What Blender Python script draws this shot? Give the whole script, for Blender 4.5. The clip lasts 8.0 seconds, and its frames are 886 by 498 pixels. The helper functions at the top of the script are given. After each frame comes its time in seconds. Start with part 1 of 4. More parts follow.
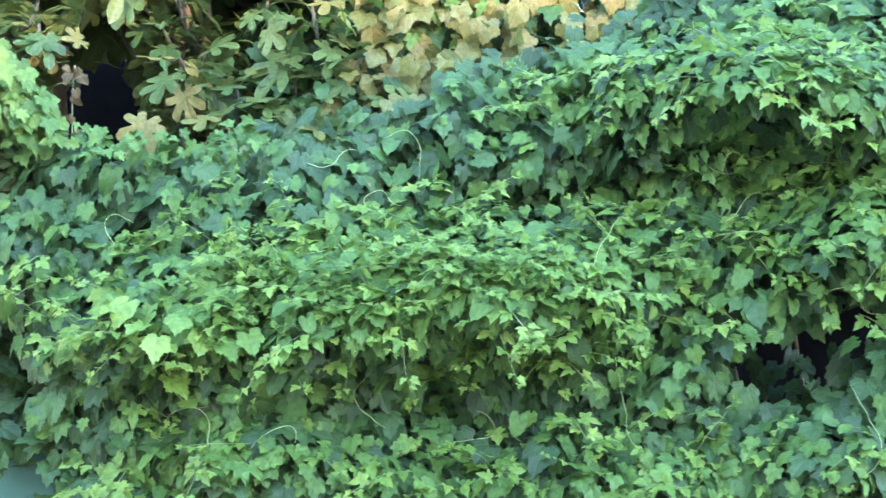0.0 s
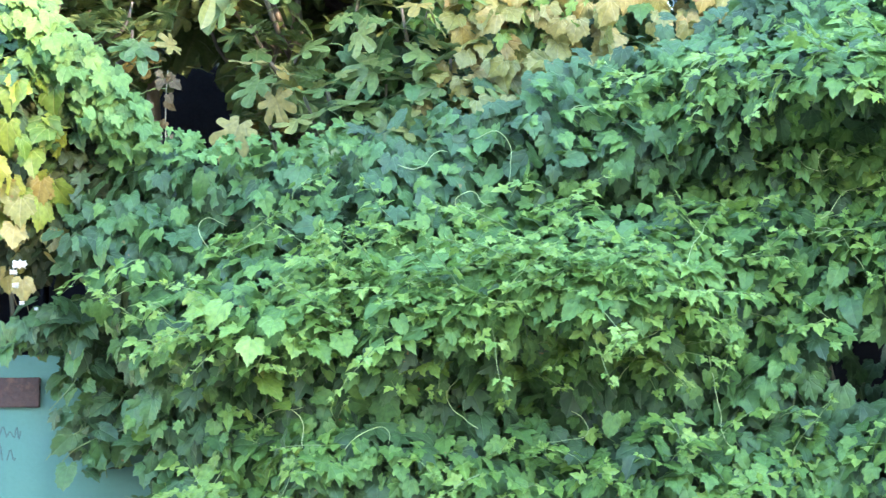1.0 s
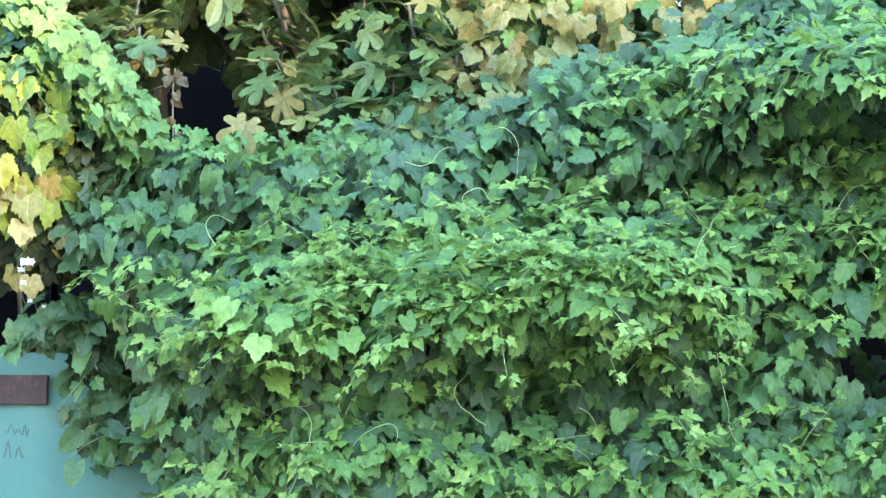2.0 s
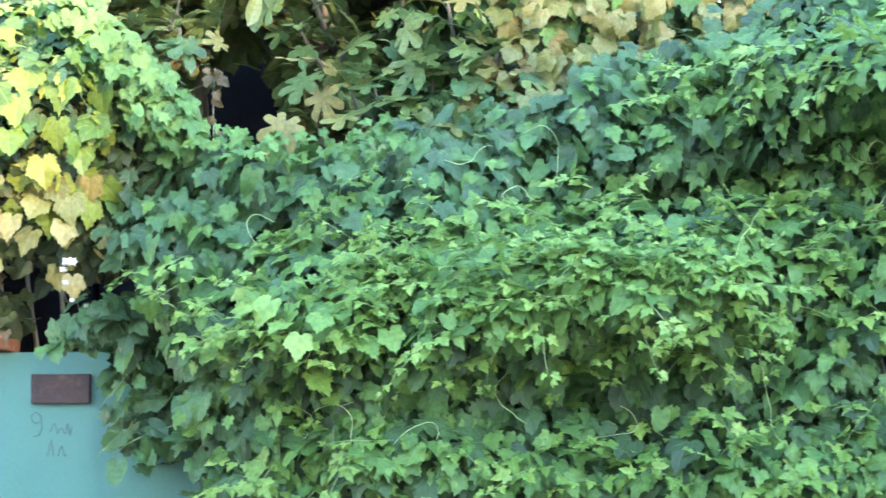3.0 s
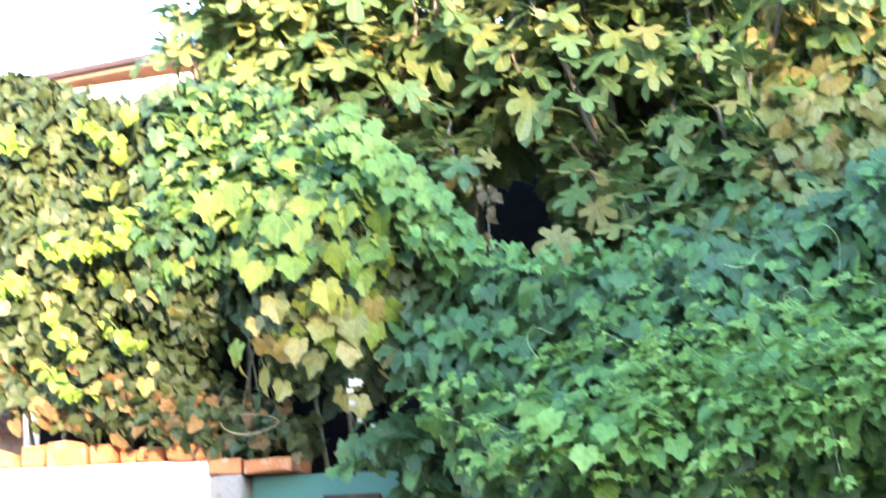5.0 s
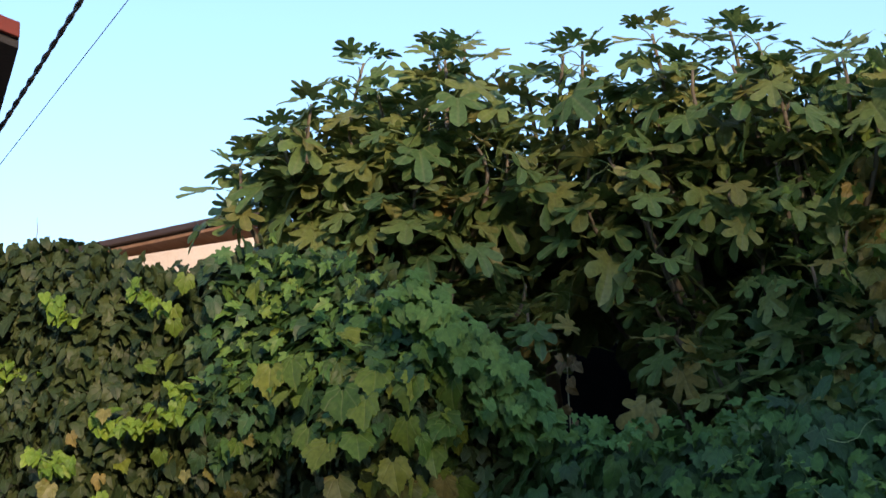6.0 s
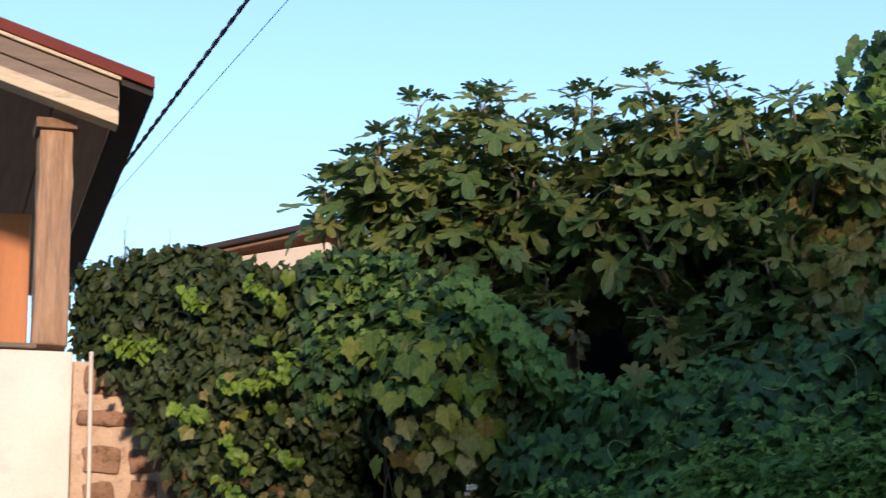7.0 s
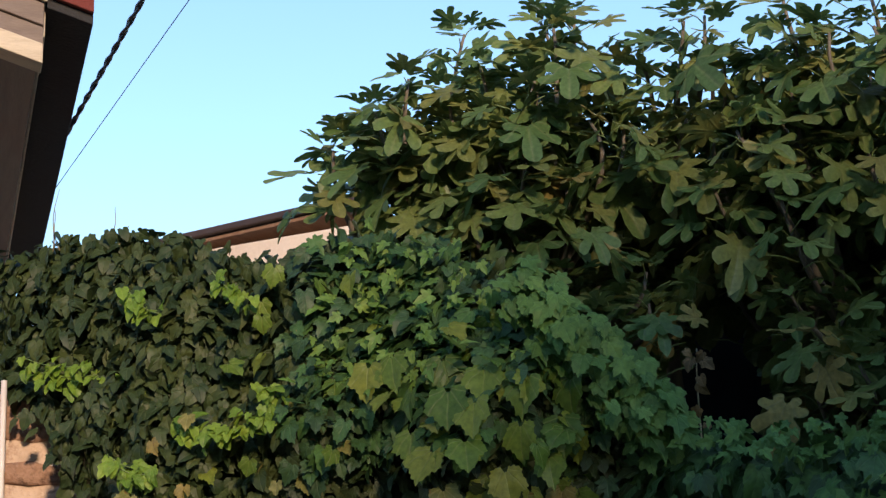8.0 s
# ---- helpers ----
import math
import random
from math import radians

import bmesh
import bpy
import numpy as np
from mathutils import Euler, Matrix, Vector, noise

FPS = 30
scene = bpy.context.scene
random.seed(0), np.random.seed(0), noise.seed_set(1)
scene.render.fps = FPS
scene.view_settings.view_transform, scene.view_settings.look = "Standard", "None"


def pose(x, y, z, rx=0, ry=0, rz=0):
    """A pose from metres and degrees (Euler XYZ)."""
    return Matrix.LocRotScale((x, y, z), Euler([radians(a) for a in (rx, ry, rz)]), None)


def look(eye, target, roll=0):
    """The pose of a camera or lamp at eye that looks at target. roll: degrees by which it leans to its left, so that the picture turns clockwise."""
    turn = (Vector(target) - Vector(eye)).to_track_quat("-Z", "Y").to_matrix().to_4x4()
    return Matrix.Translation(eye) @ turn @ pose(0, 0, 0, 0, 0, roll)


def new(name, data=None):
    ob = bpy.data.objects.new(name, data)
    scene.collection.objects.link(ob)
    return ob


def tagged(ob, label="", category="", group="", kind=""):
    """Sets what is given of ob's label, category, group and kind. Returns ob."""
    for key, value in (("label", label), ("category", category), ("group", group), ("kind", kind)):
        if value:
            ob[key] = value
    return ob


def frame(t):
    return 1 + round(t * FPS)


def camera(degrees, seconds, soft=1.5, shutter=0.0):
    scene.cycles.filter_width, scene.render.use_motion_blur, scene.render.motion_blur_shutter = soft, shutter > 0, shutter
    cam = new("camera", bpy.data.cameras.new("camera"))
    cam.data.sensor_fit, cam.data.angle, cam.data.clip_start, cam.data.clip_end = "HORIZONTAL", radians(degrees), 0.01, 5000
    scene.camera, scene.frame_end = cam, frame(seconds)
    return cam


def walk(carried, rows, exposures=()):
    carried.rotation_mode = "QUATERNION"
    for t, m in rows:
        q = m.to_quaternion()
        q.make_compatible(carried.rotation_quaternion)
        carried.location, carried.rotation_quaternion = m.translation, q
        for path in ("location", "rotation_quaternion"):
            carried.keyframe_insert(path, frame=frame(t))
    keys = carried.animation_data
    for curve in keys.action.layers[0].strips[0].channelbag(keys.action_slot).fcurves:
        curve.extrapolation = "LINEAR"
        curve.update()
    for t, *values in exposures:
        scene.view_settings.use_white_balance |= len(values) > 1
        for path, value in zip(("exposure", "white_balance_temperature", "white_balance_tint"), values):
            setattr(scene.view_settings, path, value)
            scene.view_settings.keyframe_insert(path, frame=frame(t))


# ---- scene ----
cam = camera(28.0, 8.0, soft=1.4, shutter=0.5)
PATH = [
    (0.0, 0.000, 0.000, 1.600, 0.00, 7.00, 0.00),
    (0.5, 0.000, 0.000, 1.600, 1.52, 7.02, 0.10),
    (1.0, 0.000, 0.000, 1.600, 2.99, 7.03, 0.15),
    (1.4, 0.000, 0.000, 1.600, 3.22, 6.98, 0.19),
    (2.1, 0.000, 0.000, 1.600, 3.24, 6.92, 0.23),
    (2.5, 0.000, 0.000, 1.600, 3.28, 6.89, 0.25),
    (3.0, 0.000, 0.000, 1.600, 4.55, 6.88, 0.28),
    (3.5, 0.000, 0.000, 1.600, 6.71, 6.87, 0.50),
    (4.0, 0.000, 0.000, 1.600, 9.42, 7.29, 0.94),
    (4.5, 0.000, 0.000, 1.600, 11.82, 8.25, 1.18),
    (5.0, 0.000, 0.000, 1.600, 13.82, 10.62, 1.66),
    (5.2, 0.000, 0.010, 1.602, 14.82, 11.75, 1.80),
    (5.8, -0.095, 0.340, 1.704, 16.10, 15.30, 1.78),
    (6.3, -0.119, 0.422, 1.728, 16.20, 16.23, 1.75),
    (6.5, -0.086, 0.304, 1.692, 16.32, 16.30, 1.70),
    (6.8, 0.035, -0.117, 1.564, 16.98, 16.36, 1.60),
    (7.0, 0.453, -1.453, 1.163, 17.80, 16.04, 1.62),
    (7.2, 0.428, -1.326, 1.201, 18.31, 15.99, 1.50),
    (7.3, 0.279, -0.848, 1.347, 18.64, 15.84, 1.48),
    (7.4, 0.144, -0.434, 1.471, 18.76, 15.82, 1.42),
    (7.5, -0.144, 0.430, 1.727, 18.96, 15.68, 1.52),
    (8.0, -0.320, 0.936, 1.877, 19.36, 15.63, 1.63),
]
EXPOSURES = [(0.0, 4.76, 6450, 18), (3.5, 4.72, 6450, 18), (4.0, 4.66, 6450, 17), (5.2, 4.33, 6300, 14), (5.9, 1.4, 6350, 10), (6.3, 1.26, 6300, 10), (8.0, 1.08, 6250, 10)]
walk(cam, [(t, pose(x, y, z, 90 + pitch, roll, yaw)) for t, x, y, z, yaw, pitch, roll in PATH], EXPOSURES)

# ---- light ----
SUN_AZ, SUN_EL = radians(149.5), radians(14.0)
world = bpy.data.worlds.new("sky")
scene.world = world
world.use_nodes = True
wn = world.node_tree
sky = wn.nodes.new("ShaderNodeTexSky")
sky.sky_type = "NISHITA"
sky.sun_disc = False
sky.sun_elevation, sky.sun_rotation = SUN_EL, SUN_AZ
sky.air_density, sky.dust_density, sky.ozone_density = 1.0, 0.15, 2.0
wn.links.new(sky.outputs[0], wn.nodes["Background"].inputs[0])
wn.nodes["Background"].inputs[1].default_value = 0.15
sun = new("sun", bpy.data.lights.new("sun", "SUN"))
sun.data.energy, sun.data.angle, sun.data.color = 2.2, radians(4.0), (1.0, 0.70, 0.46)
to_sun = Vector((math.sin(SUN_AZ) * math.cos(SUN_EL), math.cos(SUN_AZ) * math.cos(SUN_EL), math.sin(SUN_EL)))
sun.matrix_world = look(to_sun * 60, (0, 0, 0))


# ---- materials ----
class Nodes:
    """A short way to wire a node material."""

    def __init__(self, name):
        self.mat = bpy.data.materials.new(name)
        self.mat.use_nodes = True
        self.tree = self.mat.node_tree
        self.bsdf = self.tree.nodes["Principled BSDF"]
        self.out = self.tree.nodes["Material Output"]

    def node(self, kind, **values):
        n = self.tree.nodes.new(kind)
        for key, value in values.items():
            setattr(n, key, value)
        return n

    def put(self, value, socket):
        if hasattr(value, "links"):
            self.tree.links.new(value, socket)
        else:
            socket.default_value = value

    def math(self, op, a, b=0.0, clamp=False):
        n = self.node("ShaderNodeMath", operation=op, use_clamp=clamp)
        self.put(a, n.inputs[0])
        self.put(b, n.inputs[1])
        return n.outputs[0]

    def noise(self, scale, detail=4.0, where=None, rough=0.55):
        n = self.node("ShaderNodeTexNoise")
        n.inputs["Scale"].default_value, n.inputs["Detail"].default_value = scale, detail
        n.inputs["Roughness"].default_value = rough
        if where is not None:
            self.put(where, n.inputs["Vector"])
        return n.outputs["Fac"]

    def ramp(self, fac, stops):
        n = self.node("ShaderNodeValToRGB")
        while len(n.color_ramp.elements) < len(stops):
            n.color_ramp.elements.new(0.5)
        for e, (p, c) in zip(n.color_ramp.elements, stops):
            e.position, e.color = p, (*c, 1.0)
        self.put(fac, n.inputs[0])
        return n.outputs["Color"]

    def mix(self, fac, a, b):
        n = self.node("ShaderNodeMix", data_type="RGBA")
        self.put(fac, n.inputs["Factor"])
        self.put(a, n.inputs["A"])
        self.put(b, n.inputs["B"])
        return n.outputs["Result"]

    def bump(self, height, strength, distance=0.01):
        n = self.node("ShaderNodeBump")
        n.inputs["Strength"].default_value, n.inputs["Distance"].default_value = strength, distance
        self.put(height, n.inputs["Height"])
        self.put(n.outputs[0], self.bsdf.inputs["Normal"])
        return n.outputs[0]


def leaf_material(name, tones, vein, rough=0.42, through_light=0.25, spots=0.0, vein_width=34.0):
    """A leaf blade: a tone of its own for each leaf, paler veins, blotches, some light coming through."""
    w = Nodes(name)
    island = w.node("ShaderNodeNewGeometry").outputs["Random Per Island"]
    single = w.node("ShaderNodeObjectInfo").outputs["Random"]
    chance = w.math("FRACT", w.math("ADD", island, single))
    place = w.node("ShaderNodeNewGeometry").outputs["Position"]
    broad = w.noise(2.2, 3.0, place)
    pick = w.math("ADD", w.math("MULTIPLY", chance, 0.7), w.math("MULTIPLY", broad, 0.45), True)
    n = len(tones)
    colour = w.ramp(pick, [(0.1 + 0.85 * i / (n - 1), c) for i, c in enumerate(tones)])
    uv = w.node("ShaderNodeUVMap").outputs[0]
    split = w.node("ShaderNodeSeparateXYZ")
    w.put(uv, split.inputs[0])
    u = w.math("ABSOLUTE", w.math("SUBTRACT", split.outputs[0], 0.5))
    v = split.outputs[1]
    line = None
    for deg in (0, 33, 66):
        a = radians(deg)
        d = w.math("ABSOLUTE", w.math("SUBTRACT", w.math("MULTIPLY", u, math.cos(a)), w.math("MULTIPLY", w.math("SUBTRACT", v, 0.08), math.sin(a))))
        line = d if line is None else w.math("MINIMUM", line, d)
    ribs = w.math("SINE", w.math("MULTIPLY", w.math("SUBTRACT", v, w.math("MULTIPLY", u, 0.8)), 42.0))
    vein_mask = w.math("SUBTRACT", 1.0, w.math("MULTIPLY", line, vein_width), True)
    colour = w.mix(w.math("MULTIPLY", vein_mask, 0.32), colour, (*vein, 1.0))
    fine = w.noise(60.0, 3.0, place)
    tint = w.ramp(fine, [(0.3, (0.72, 0.74, 0.70)), (0.7, (1.15, 1.12, 1.05))])
    shade = w.node("ShaderNodeMix", data_type="RGBA", blend_type="MULTIPLY")
    shade.inputs["Factor"].default_value = 1.0
    w.put(colour, shade.inputs["A"])
    w.put(tint, shade.inputs["B"])
    colour = shade.outputs["Result"]
    if spots:
        mask = w.math("GREATER_THAN", w.noise(26.0, 2.0, place), 1.0 - spots)
        colour = w.mix(w.math("MULTIPLY", mask, 0.8), colour, (0.20, 0.12, 0.04, 1.0))
    w.put(colour, w.bsdf.inputs["Base Color"])
    w.bsdf.inputs["Roughness"].default_value = rough
    w.bsdf.inputs["Specular IOR Level"].default_value = 0.32
    relief = w.math("ADD", w.math("MULTIPLY", ribs, 0.07), w.math("SUBTRACT", fine, vein_mask))
    bumped = w.bump(relief, 0.35, 0.004)
    glow = w.node("ShaderNodeBsdfTranslucent")
    w.put(colour, glow.inputs["Color"])
    w.put(bumped, glow.inputs["Normal"])
    both = w.node("ShaderNodeMixShader")
    both.inputs[0].default_value = through_light
    w.put(w.bsdf.outputs[0], both.inputs[1])
    w.put(glow.outputs[0], both.inputs[2])
    w.put(both.outputs[0], w.out.inputs["Surface"])
    return w.mat


def surface_material(name, tones, scale=4.0, rough=0.8, relief=0.4, grain=60.0, metal=0.0, stretch=(1, 1, 1), stain=None, gloss=0.5):
    """A plain surface with broad blotches, fine grain and relief; stain adds marks of another colour."""
    w = Nodes(name)
    coord = w.node("ShaderNodeTexCoord").outputs["Object"]
    mapped = w.node("ShaderNodeMapping")
    mapped.inputs["Scale"].default_value = stretch
    w.put(coord, mapped.inputs[0])
    where = mapped.outputs[0]
    chance = w.node("ShaderNodeObjectInfo").outputs["Random"]
    broad, fine = w.noise(scale, 6.0, where), w.noise(grain, 4.0, where)
    fac = w.math("ADD", w.math("ADD", w.math("MULTIPLY", broad, 0.65), w.math("MULTIPLY", fine, 0.35)), w.math("MULTIPLY", w.math("SUBTRACT", chance, 0.5), 0.12))
    n = len(tones)
    colour = w.ramp(fac, [(0.3 + 0.4 * i / (n - 1), c) for i, c in enumerate(tones)])
    if stain:
        mask = w.math("MULTIPLY", w.math("SUBTRACT", w.noise(scale * 1.7, 7.0, where, 0.7), 0.54), 7.0, True)
        colour = w.mix(mask, colour, (*stain, 1.0))
    w.put(colour, w.bsdf.inputs["Base Color"])
    w.put(w.math("ADD", rough - 0.08, w.math("MULTIPLY", fine, 0.16)), w.bsdf.inputs["Roughness"])
    w.bsdf.inputs["Metallic"].default_value = metal
    w.bsdf.inputs["Specular IOR Level"].default_value = gloss
    w.bump(w.math("ADD", w.math("MULTIPLY", broad, 0.6), fine), relief, 0.01)
    return w.mat


HOP = leaf_material("hop_leaf", [(0.025, 0.050, 0.022), (0.040, 0.090, 0.029), (0.070, 0.155, 0.040)], (0.10, 0.17, 0.08), rough=0.5, through_light=0.16, spots=0.26)
HOP_MID = leaf_material("fresh_hop_leaf", [(0.052, 0.122, 0.028), (0.082, 0.172, 0.037), (0.12, 0.225, 0.048)], (0.14, 0.26, 0.09), rough=0.55, through_light=0.25, spots=0.2)
HOP_YOUNG = leaf_material("young_hop_leaf", [(0.11, 0.22, 0.045), (0.165, 0.285, 0.06), (0.25, 0.37, 0.085)], (0.2, 0.34, 0.13), through_light=0.35)
FIG = leaf_material("fig_leaf", [(0.062, 0.122, 0.042), (0.104, 0.175, 0.056), (0.155, 0.218, 0.068), (0.22, 0.225, 0.070)], (0.26, 0.28, 0.14), rough=0.42, through_light=0.26, vein_width=26.0)
FIG_OLD = leaf_material("old_fig_leaf", [(0.13, 0.15, 0.045), (0.20, 0.19, 0.055), (0.27, 0.20, 0.055)], (0.26, 0.23, 0.11), rough=0.6, spots=0.2)
GRAPE = leaf_material("grape_leaf", [(0.05, 0.11, 0.02), (0.10, 0.175, 0.028), (0.165, 0.24, 0.036), (0.24, 0.27, 0.045)], (0.30, 0.33, 0.12), through_light=0.35, spots=0.25)
YELLOW = leaf_material("yellowed_leaf", [(0.14, 0.16, 0.045), (0.22, 0.215, 0.06), (0.30, 0.235, 0.075)], (0.38, 0.34, 0.17), through_light=0.3, spots=0.3)
IVY = leaf_material("ivy_leaf", [(0.018, 0.036, 0.013), (0.033, 0.056, 0.018), (0.062, 0.084, 0.026)], (0.09, 0.12, 0.06), rough=0.52, through_light=0.15)
IVY_YOUNG = leaf_material("young_ivy_leaf", [(0.10, 0.19, 0.022), (0.15, 0.26, 0.03), (0.22, 0.33, 0.04)], (0.3, 0.38, 0.12), through_light=0.3)
DRY = leaf_material("dry_leaf", [(0.07, 0.05, 0.022), (0.14, 0.09, 0.035), (0.26, 0.17, 0.07)], (0.3, 0.2, 0.1), rough=0.7)
STEM = surface_material("green_stem", [(0.10, 0.16, 0.05), (0.20, 0.26, 0.09)], 20, 0.6, 0.2)
PALE_STEM = surface_material("pale_green_stem", [(0.20, 0.27, 0.10), (0.34, 0.40, 0.17)], 20, 0.6, 0.2)
DRY_STEM = surface_material("dry_stem", [(0.16, 0.13, 0.07), (0.30, 0.25, 0.14)], 20, 0.8, 0.3)
BARK = surface_material("fig_bark", [(0.10, 0.085, 0.065), (0.22, 0.19, 0.15)], 9, 0.85, 0.6, stretch=(1, 1, 0.3))
PLASTER = surface_material("white_plaster", [(0.66, 0.60, 0.55), (0.82, 0.76, 0.70)], 2.5, 0.9, 0.25, stain=(0.60, 0.55, 0.52))
PILLAR = surface_material("cream_pillar", [(0.20, 0.165, 0.125), (0.34, 0.29, 0.23)], 7, 0.9, 0.6, stain=(0.11, 0.08, 0.06))
GREEN_PAINT = surface_material("green_painted_steel", [(0.046, 0.142, 0.105), (0.066, 0.182, 0.138)], 3.0, 0.45, 0.12, stain=(0.058, 0.16, 0.125))
RUST = surface_material("rusty_brown_steel", [(0.026, 0.015, 0.013), (0.065, 0.034, 0.026)], 9, 0.8, 0.6, stain=(0.11, 0.055, 0.038))
INK = surface_material("dark_scrawl", [(0.03, 0.07, 0.06), (0.06, 0.11, 0.09)], 12, 0.7, 0.1)
BRICK = surface_material("orange_brick", [(0.36, 0.12, 0.045), (0.55, 0.22, 0.08)], 12, 0.9, 0.6, stain=(0.5, 0.36, 0.25))
STONE = surface_material("porous_tuff_stone", [(0.19, 0.105, 0.065), (0.40, 0.25, 0.17)], 14, 0.95, 1.0, grain=90, stain=(0.11, 0.06, 0.04))
MORTAR = surface_material("pale_mortar", [(0.40, 0.29, 0.21), (0.60, 0.46, 0.35)], 9, 0.95, 0.8, stain=(0.30, 0.19, 0.13))
CONCRETE = surface_material("grey_concrete", [(0.16, 0.15, 0.14), (0.28, 0.26, 0.24)], 3, 0.9, 0.5, stain=(0.10, 0.10, 0.08))
EARTH = surface_material("dry_earth", [(0.10, 0.08, 0.06), (0.20, 0.16, 0.12)], 1.5, 0.95, 0.6)
ASPHALT = surface_material("asphalt", [(0.04, 0.04, 0.04), (0.065, 0.062, 0.06)], 2, 0.9, 0.5)
OLD_WOOD = surface_material("weathered_wood", [(0.20, 0.11, 0.065), (0.48, 0.31, 0.20)], 9, 0.8, 0.7, stretch=(4, 4, 0.3), stain=(0.20, 0.165, 0.145))
DARK_WOOD = surface_material("dark_brown_boards", [(0.17, 0.095, 0.065), (0.29, 0.18, 0.12)], 5, 0.75, 0.4, stretch=(6, 0.5, 6))
ORANGE_WOOD = surface_material("orange_varnished_wood", [(0.36, 0.12, 0.035), (0.52, 0.19, 0.06)], 5, 0.55, 0.3, stretch=(3, 3, 0.4))
CREAM_PAINT = surface_material("cream_painted_wood", [(0.46, 0.38, 0.27), (0.66, 0.56, 0.42)], 4, 0.7, 0.3, stretch=(0.5, 4, 4), stain=(0.34, 0.26, 0.18))
GREY_BOARD = surface_material("grey_brown_boards", [(0.13, 0.095, 0.075), (0.24, 0.185, 0.15)], 5, 0.75, 0.3, stretch=(0.5, 4, 4))
RED_METAL = surface_material("red_painted_sheet", [(0.10, 0.016, 0.011), (0.16, 0.027, 0.018)], 4, 0.85, 0.2)
BLACK = surface_material("near_black_eave_board", [(0.010, 0.010, 0.012), (0.022, 0.021, 0.022)], 9, 0.8, 0.5)
# Near-black base colour stands in for the deep shade behind the leaves.
SHADE_WALL = surface_material("near_black_for_shade", [(0.006, 0.006, 0.008), (0.014, 0.014, 0.016)], 4, 0.95, 0.4, gloss=0.08)
CABLE = surface_material("black_cable", [(0.012, 0.013, 0.018), (0.03, 0.03, 0.04)], 20, 0.5, 0.1)
PIPE = surface_material("white_plastic_pipe", [(0.62, 0.56, 0.50), (0.75, 0.70, 0.64)], 6, 0.4, 0.05)
ROOF_BROWN = surface_material("brown_roof_sheet", [(0.03, 0.018, 0.016), (0.055, 0.035, 0.03)], 3, 0.6, 0.2)
CREAM_WALL = surface_material("cream_house_wall", [(0.55, 0.45, 0.36), (0.70, 0.60, 0.50)], 2, 0.9, 0.3)


# ---- mesh helpers ----
def link(name, mesh, material, parent=None, label=""):
    ob = new(name, mesh)
    if material and not mesh.materials:
        mesh.materials.append(material)
    if parent:
        ob.parent = parent
    if label:
        ob["label"] = label
    return ob


def mesh_of(bm, name, smooth=False):
    bmesh.ops.recalc_face_normals(bm, faces=bm.faces)
    me = bpy.data.meshes.new(name)
    bm.to_mesh(me)
    bm.free()
    if smooth:
        me.polygons.foreach_set("use_smooth", [True] * len(me.polygons))
    return me


def part(name, bm, material, parent, label="", smooth=False):
    return link(name, mesh_of(bm, name, smooth), material, parent, label)


def thing(name, label, category, place=(0, 0, 0), turn=0.0, group="", kind=""):
    ob = new(name)
    ob.matrix_world = pose(*place, 0, 0, turn)
    return tagged(ob, label, category, group, kind)


def box(bm, x0, x1, y0, y1, z0, z1, bevel=0.0, wobble=0.0, seed=0, cuts=0):
    """A box between two corners, bevelled, with uneven faces if asked."""
    made = bmesh.ops.create_cube(bm, size=1.0)["verts"]
    for v in made:
        v.co = Vector((x0 if v.co.x < 0 else x1, y0 if v.co.y < 0 else y1, z0 if v.co.z < 0 else z1))
    if bevel:
        edges = list({e for v in made for e in v.link_edges})
        made = [g for g in bmesh.ops.bevel(bm, geom=edges, offset=bevel, segments=2, affect="EDGES", profile=0.5)["verts"]]
    if cuts:
        edges = list({e for v in made for e in v.link_edges})
        bmesh.ops.subdivide_edges(bm, edges=edges, cuts=cuts, use_grid_fill=True)
        made = list(bm.verts)
    if wobble:
        for v in made:
            v.co += wobble * noise.noise_vector(v.co * 9 + Vector((seed * 3.1, seed, 0)))
    return bm


def tube_data(points, radii, sides=6):
    pts = np.array(points, float)
    rad = np.broadcast_to(np.array(radii, float), (len(pts),))
    tang = np.gradient(pts, axis=0)
    tang /= np.linalg.norm(tang, axis=1, keepdims=True) + 1e-9
    ref = np.array((0.31, 0.17, 0.93)) if abs(tang[0][2]) < 0.8 else np.array((0.9, 0.3, 0.1))
    side = np.cross(tang, ref)
    side /= np.linalg.norm(side, axis=1, keepdims=True) + 1e-9
    up = np.cross(side, tang)
    ang = np.linspace(0, 2 * math.pi, sides, endpoint=False)
    ring = pts[:, None] + rad[:, None, None] * (np.cos(ang)[None, :, None] * side[:, None] + np.sin(ang)[None, :, None] * up[:, None])
    verts = ring.reshape(-1, 3)
    faces = []
    for i in range(len(pts) - 1):
        for k in range(sides):
            a, b = i * sides + k, i * sides + (k + 1) % sides
            faces.append((a, b, b + sides, a + sides))
    faces.append(tuple(range(sides))[::-1])
    faces.append(tuple((len(pts) - 1) * sides + k for k in range(sides)))
    return verts, faces


def tubes(name, runs, material, parent, label="", sides=6, kind=""):
    """Many round stems in one mesh: runs of (points, radii)."""
    verts, faces, base = [], [], 0
    for points, radii in runs:
        v, f = tube_data(points, radii, sides)
        verts.append(v)
        faces += [tuple(i + base for i in q) for q in f]
        base += len(v)
    me = bpy.data.meshes.new(name)
    me.from_pydata(np.concatenate(verts).tolist(), [], faces)
    me.polygons.foreach_set("use_smooth", [True] * len(me.polygons))
    ob = link(name, me, material, parent, label)
    if kind:
        ob["kind"] = kind
    return ob


# ---- leaves ----


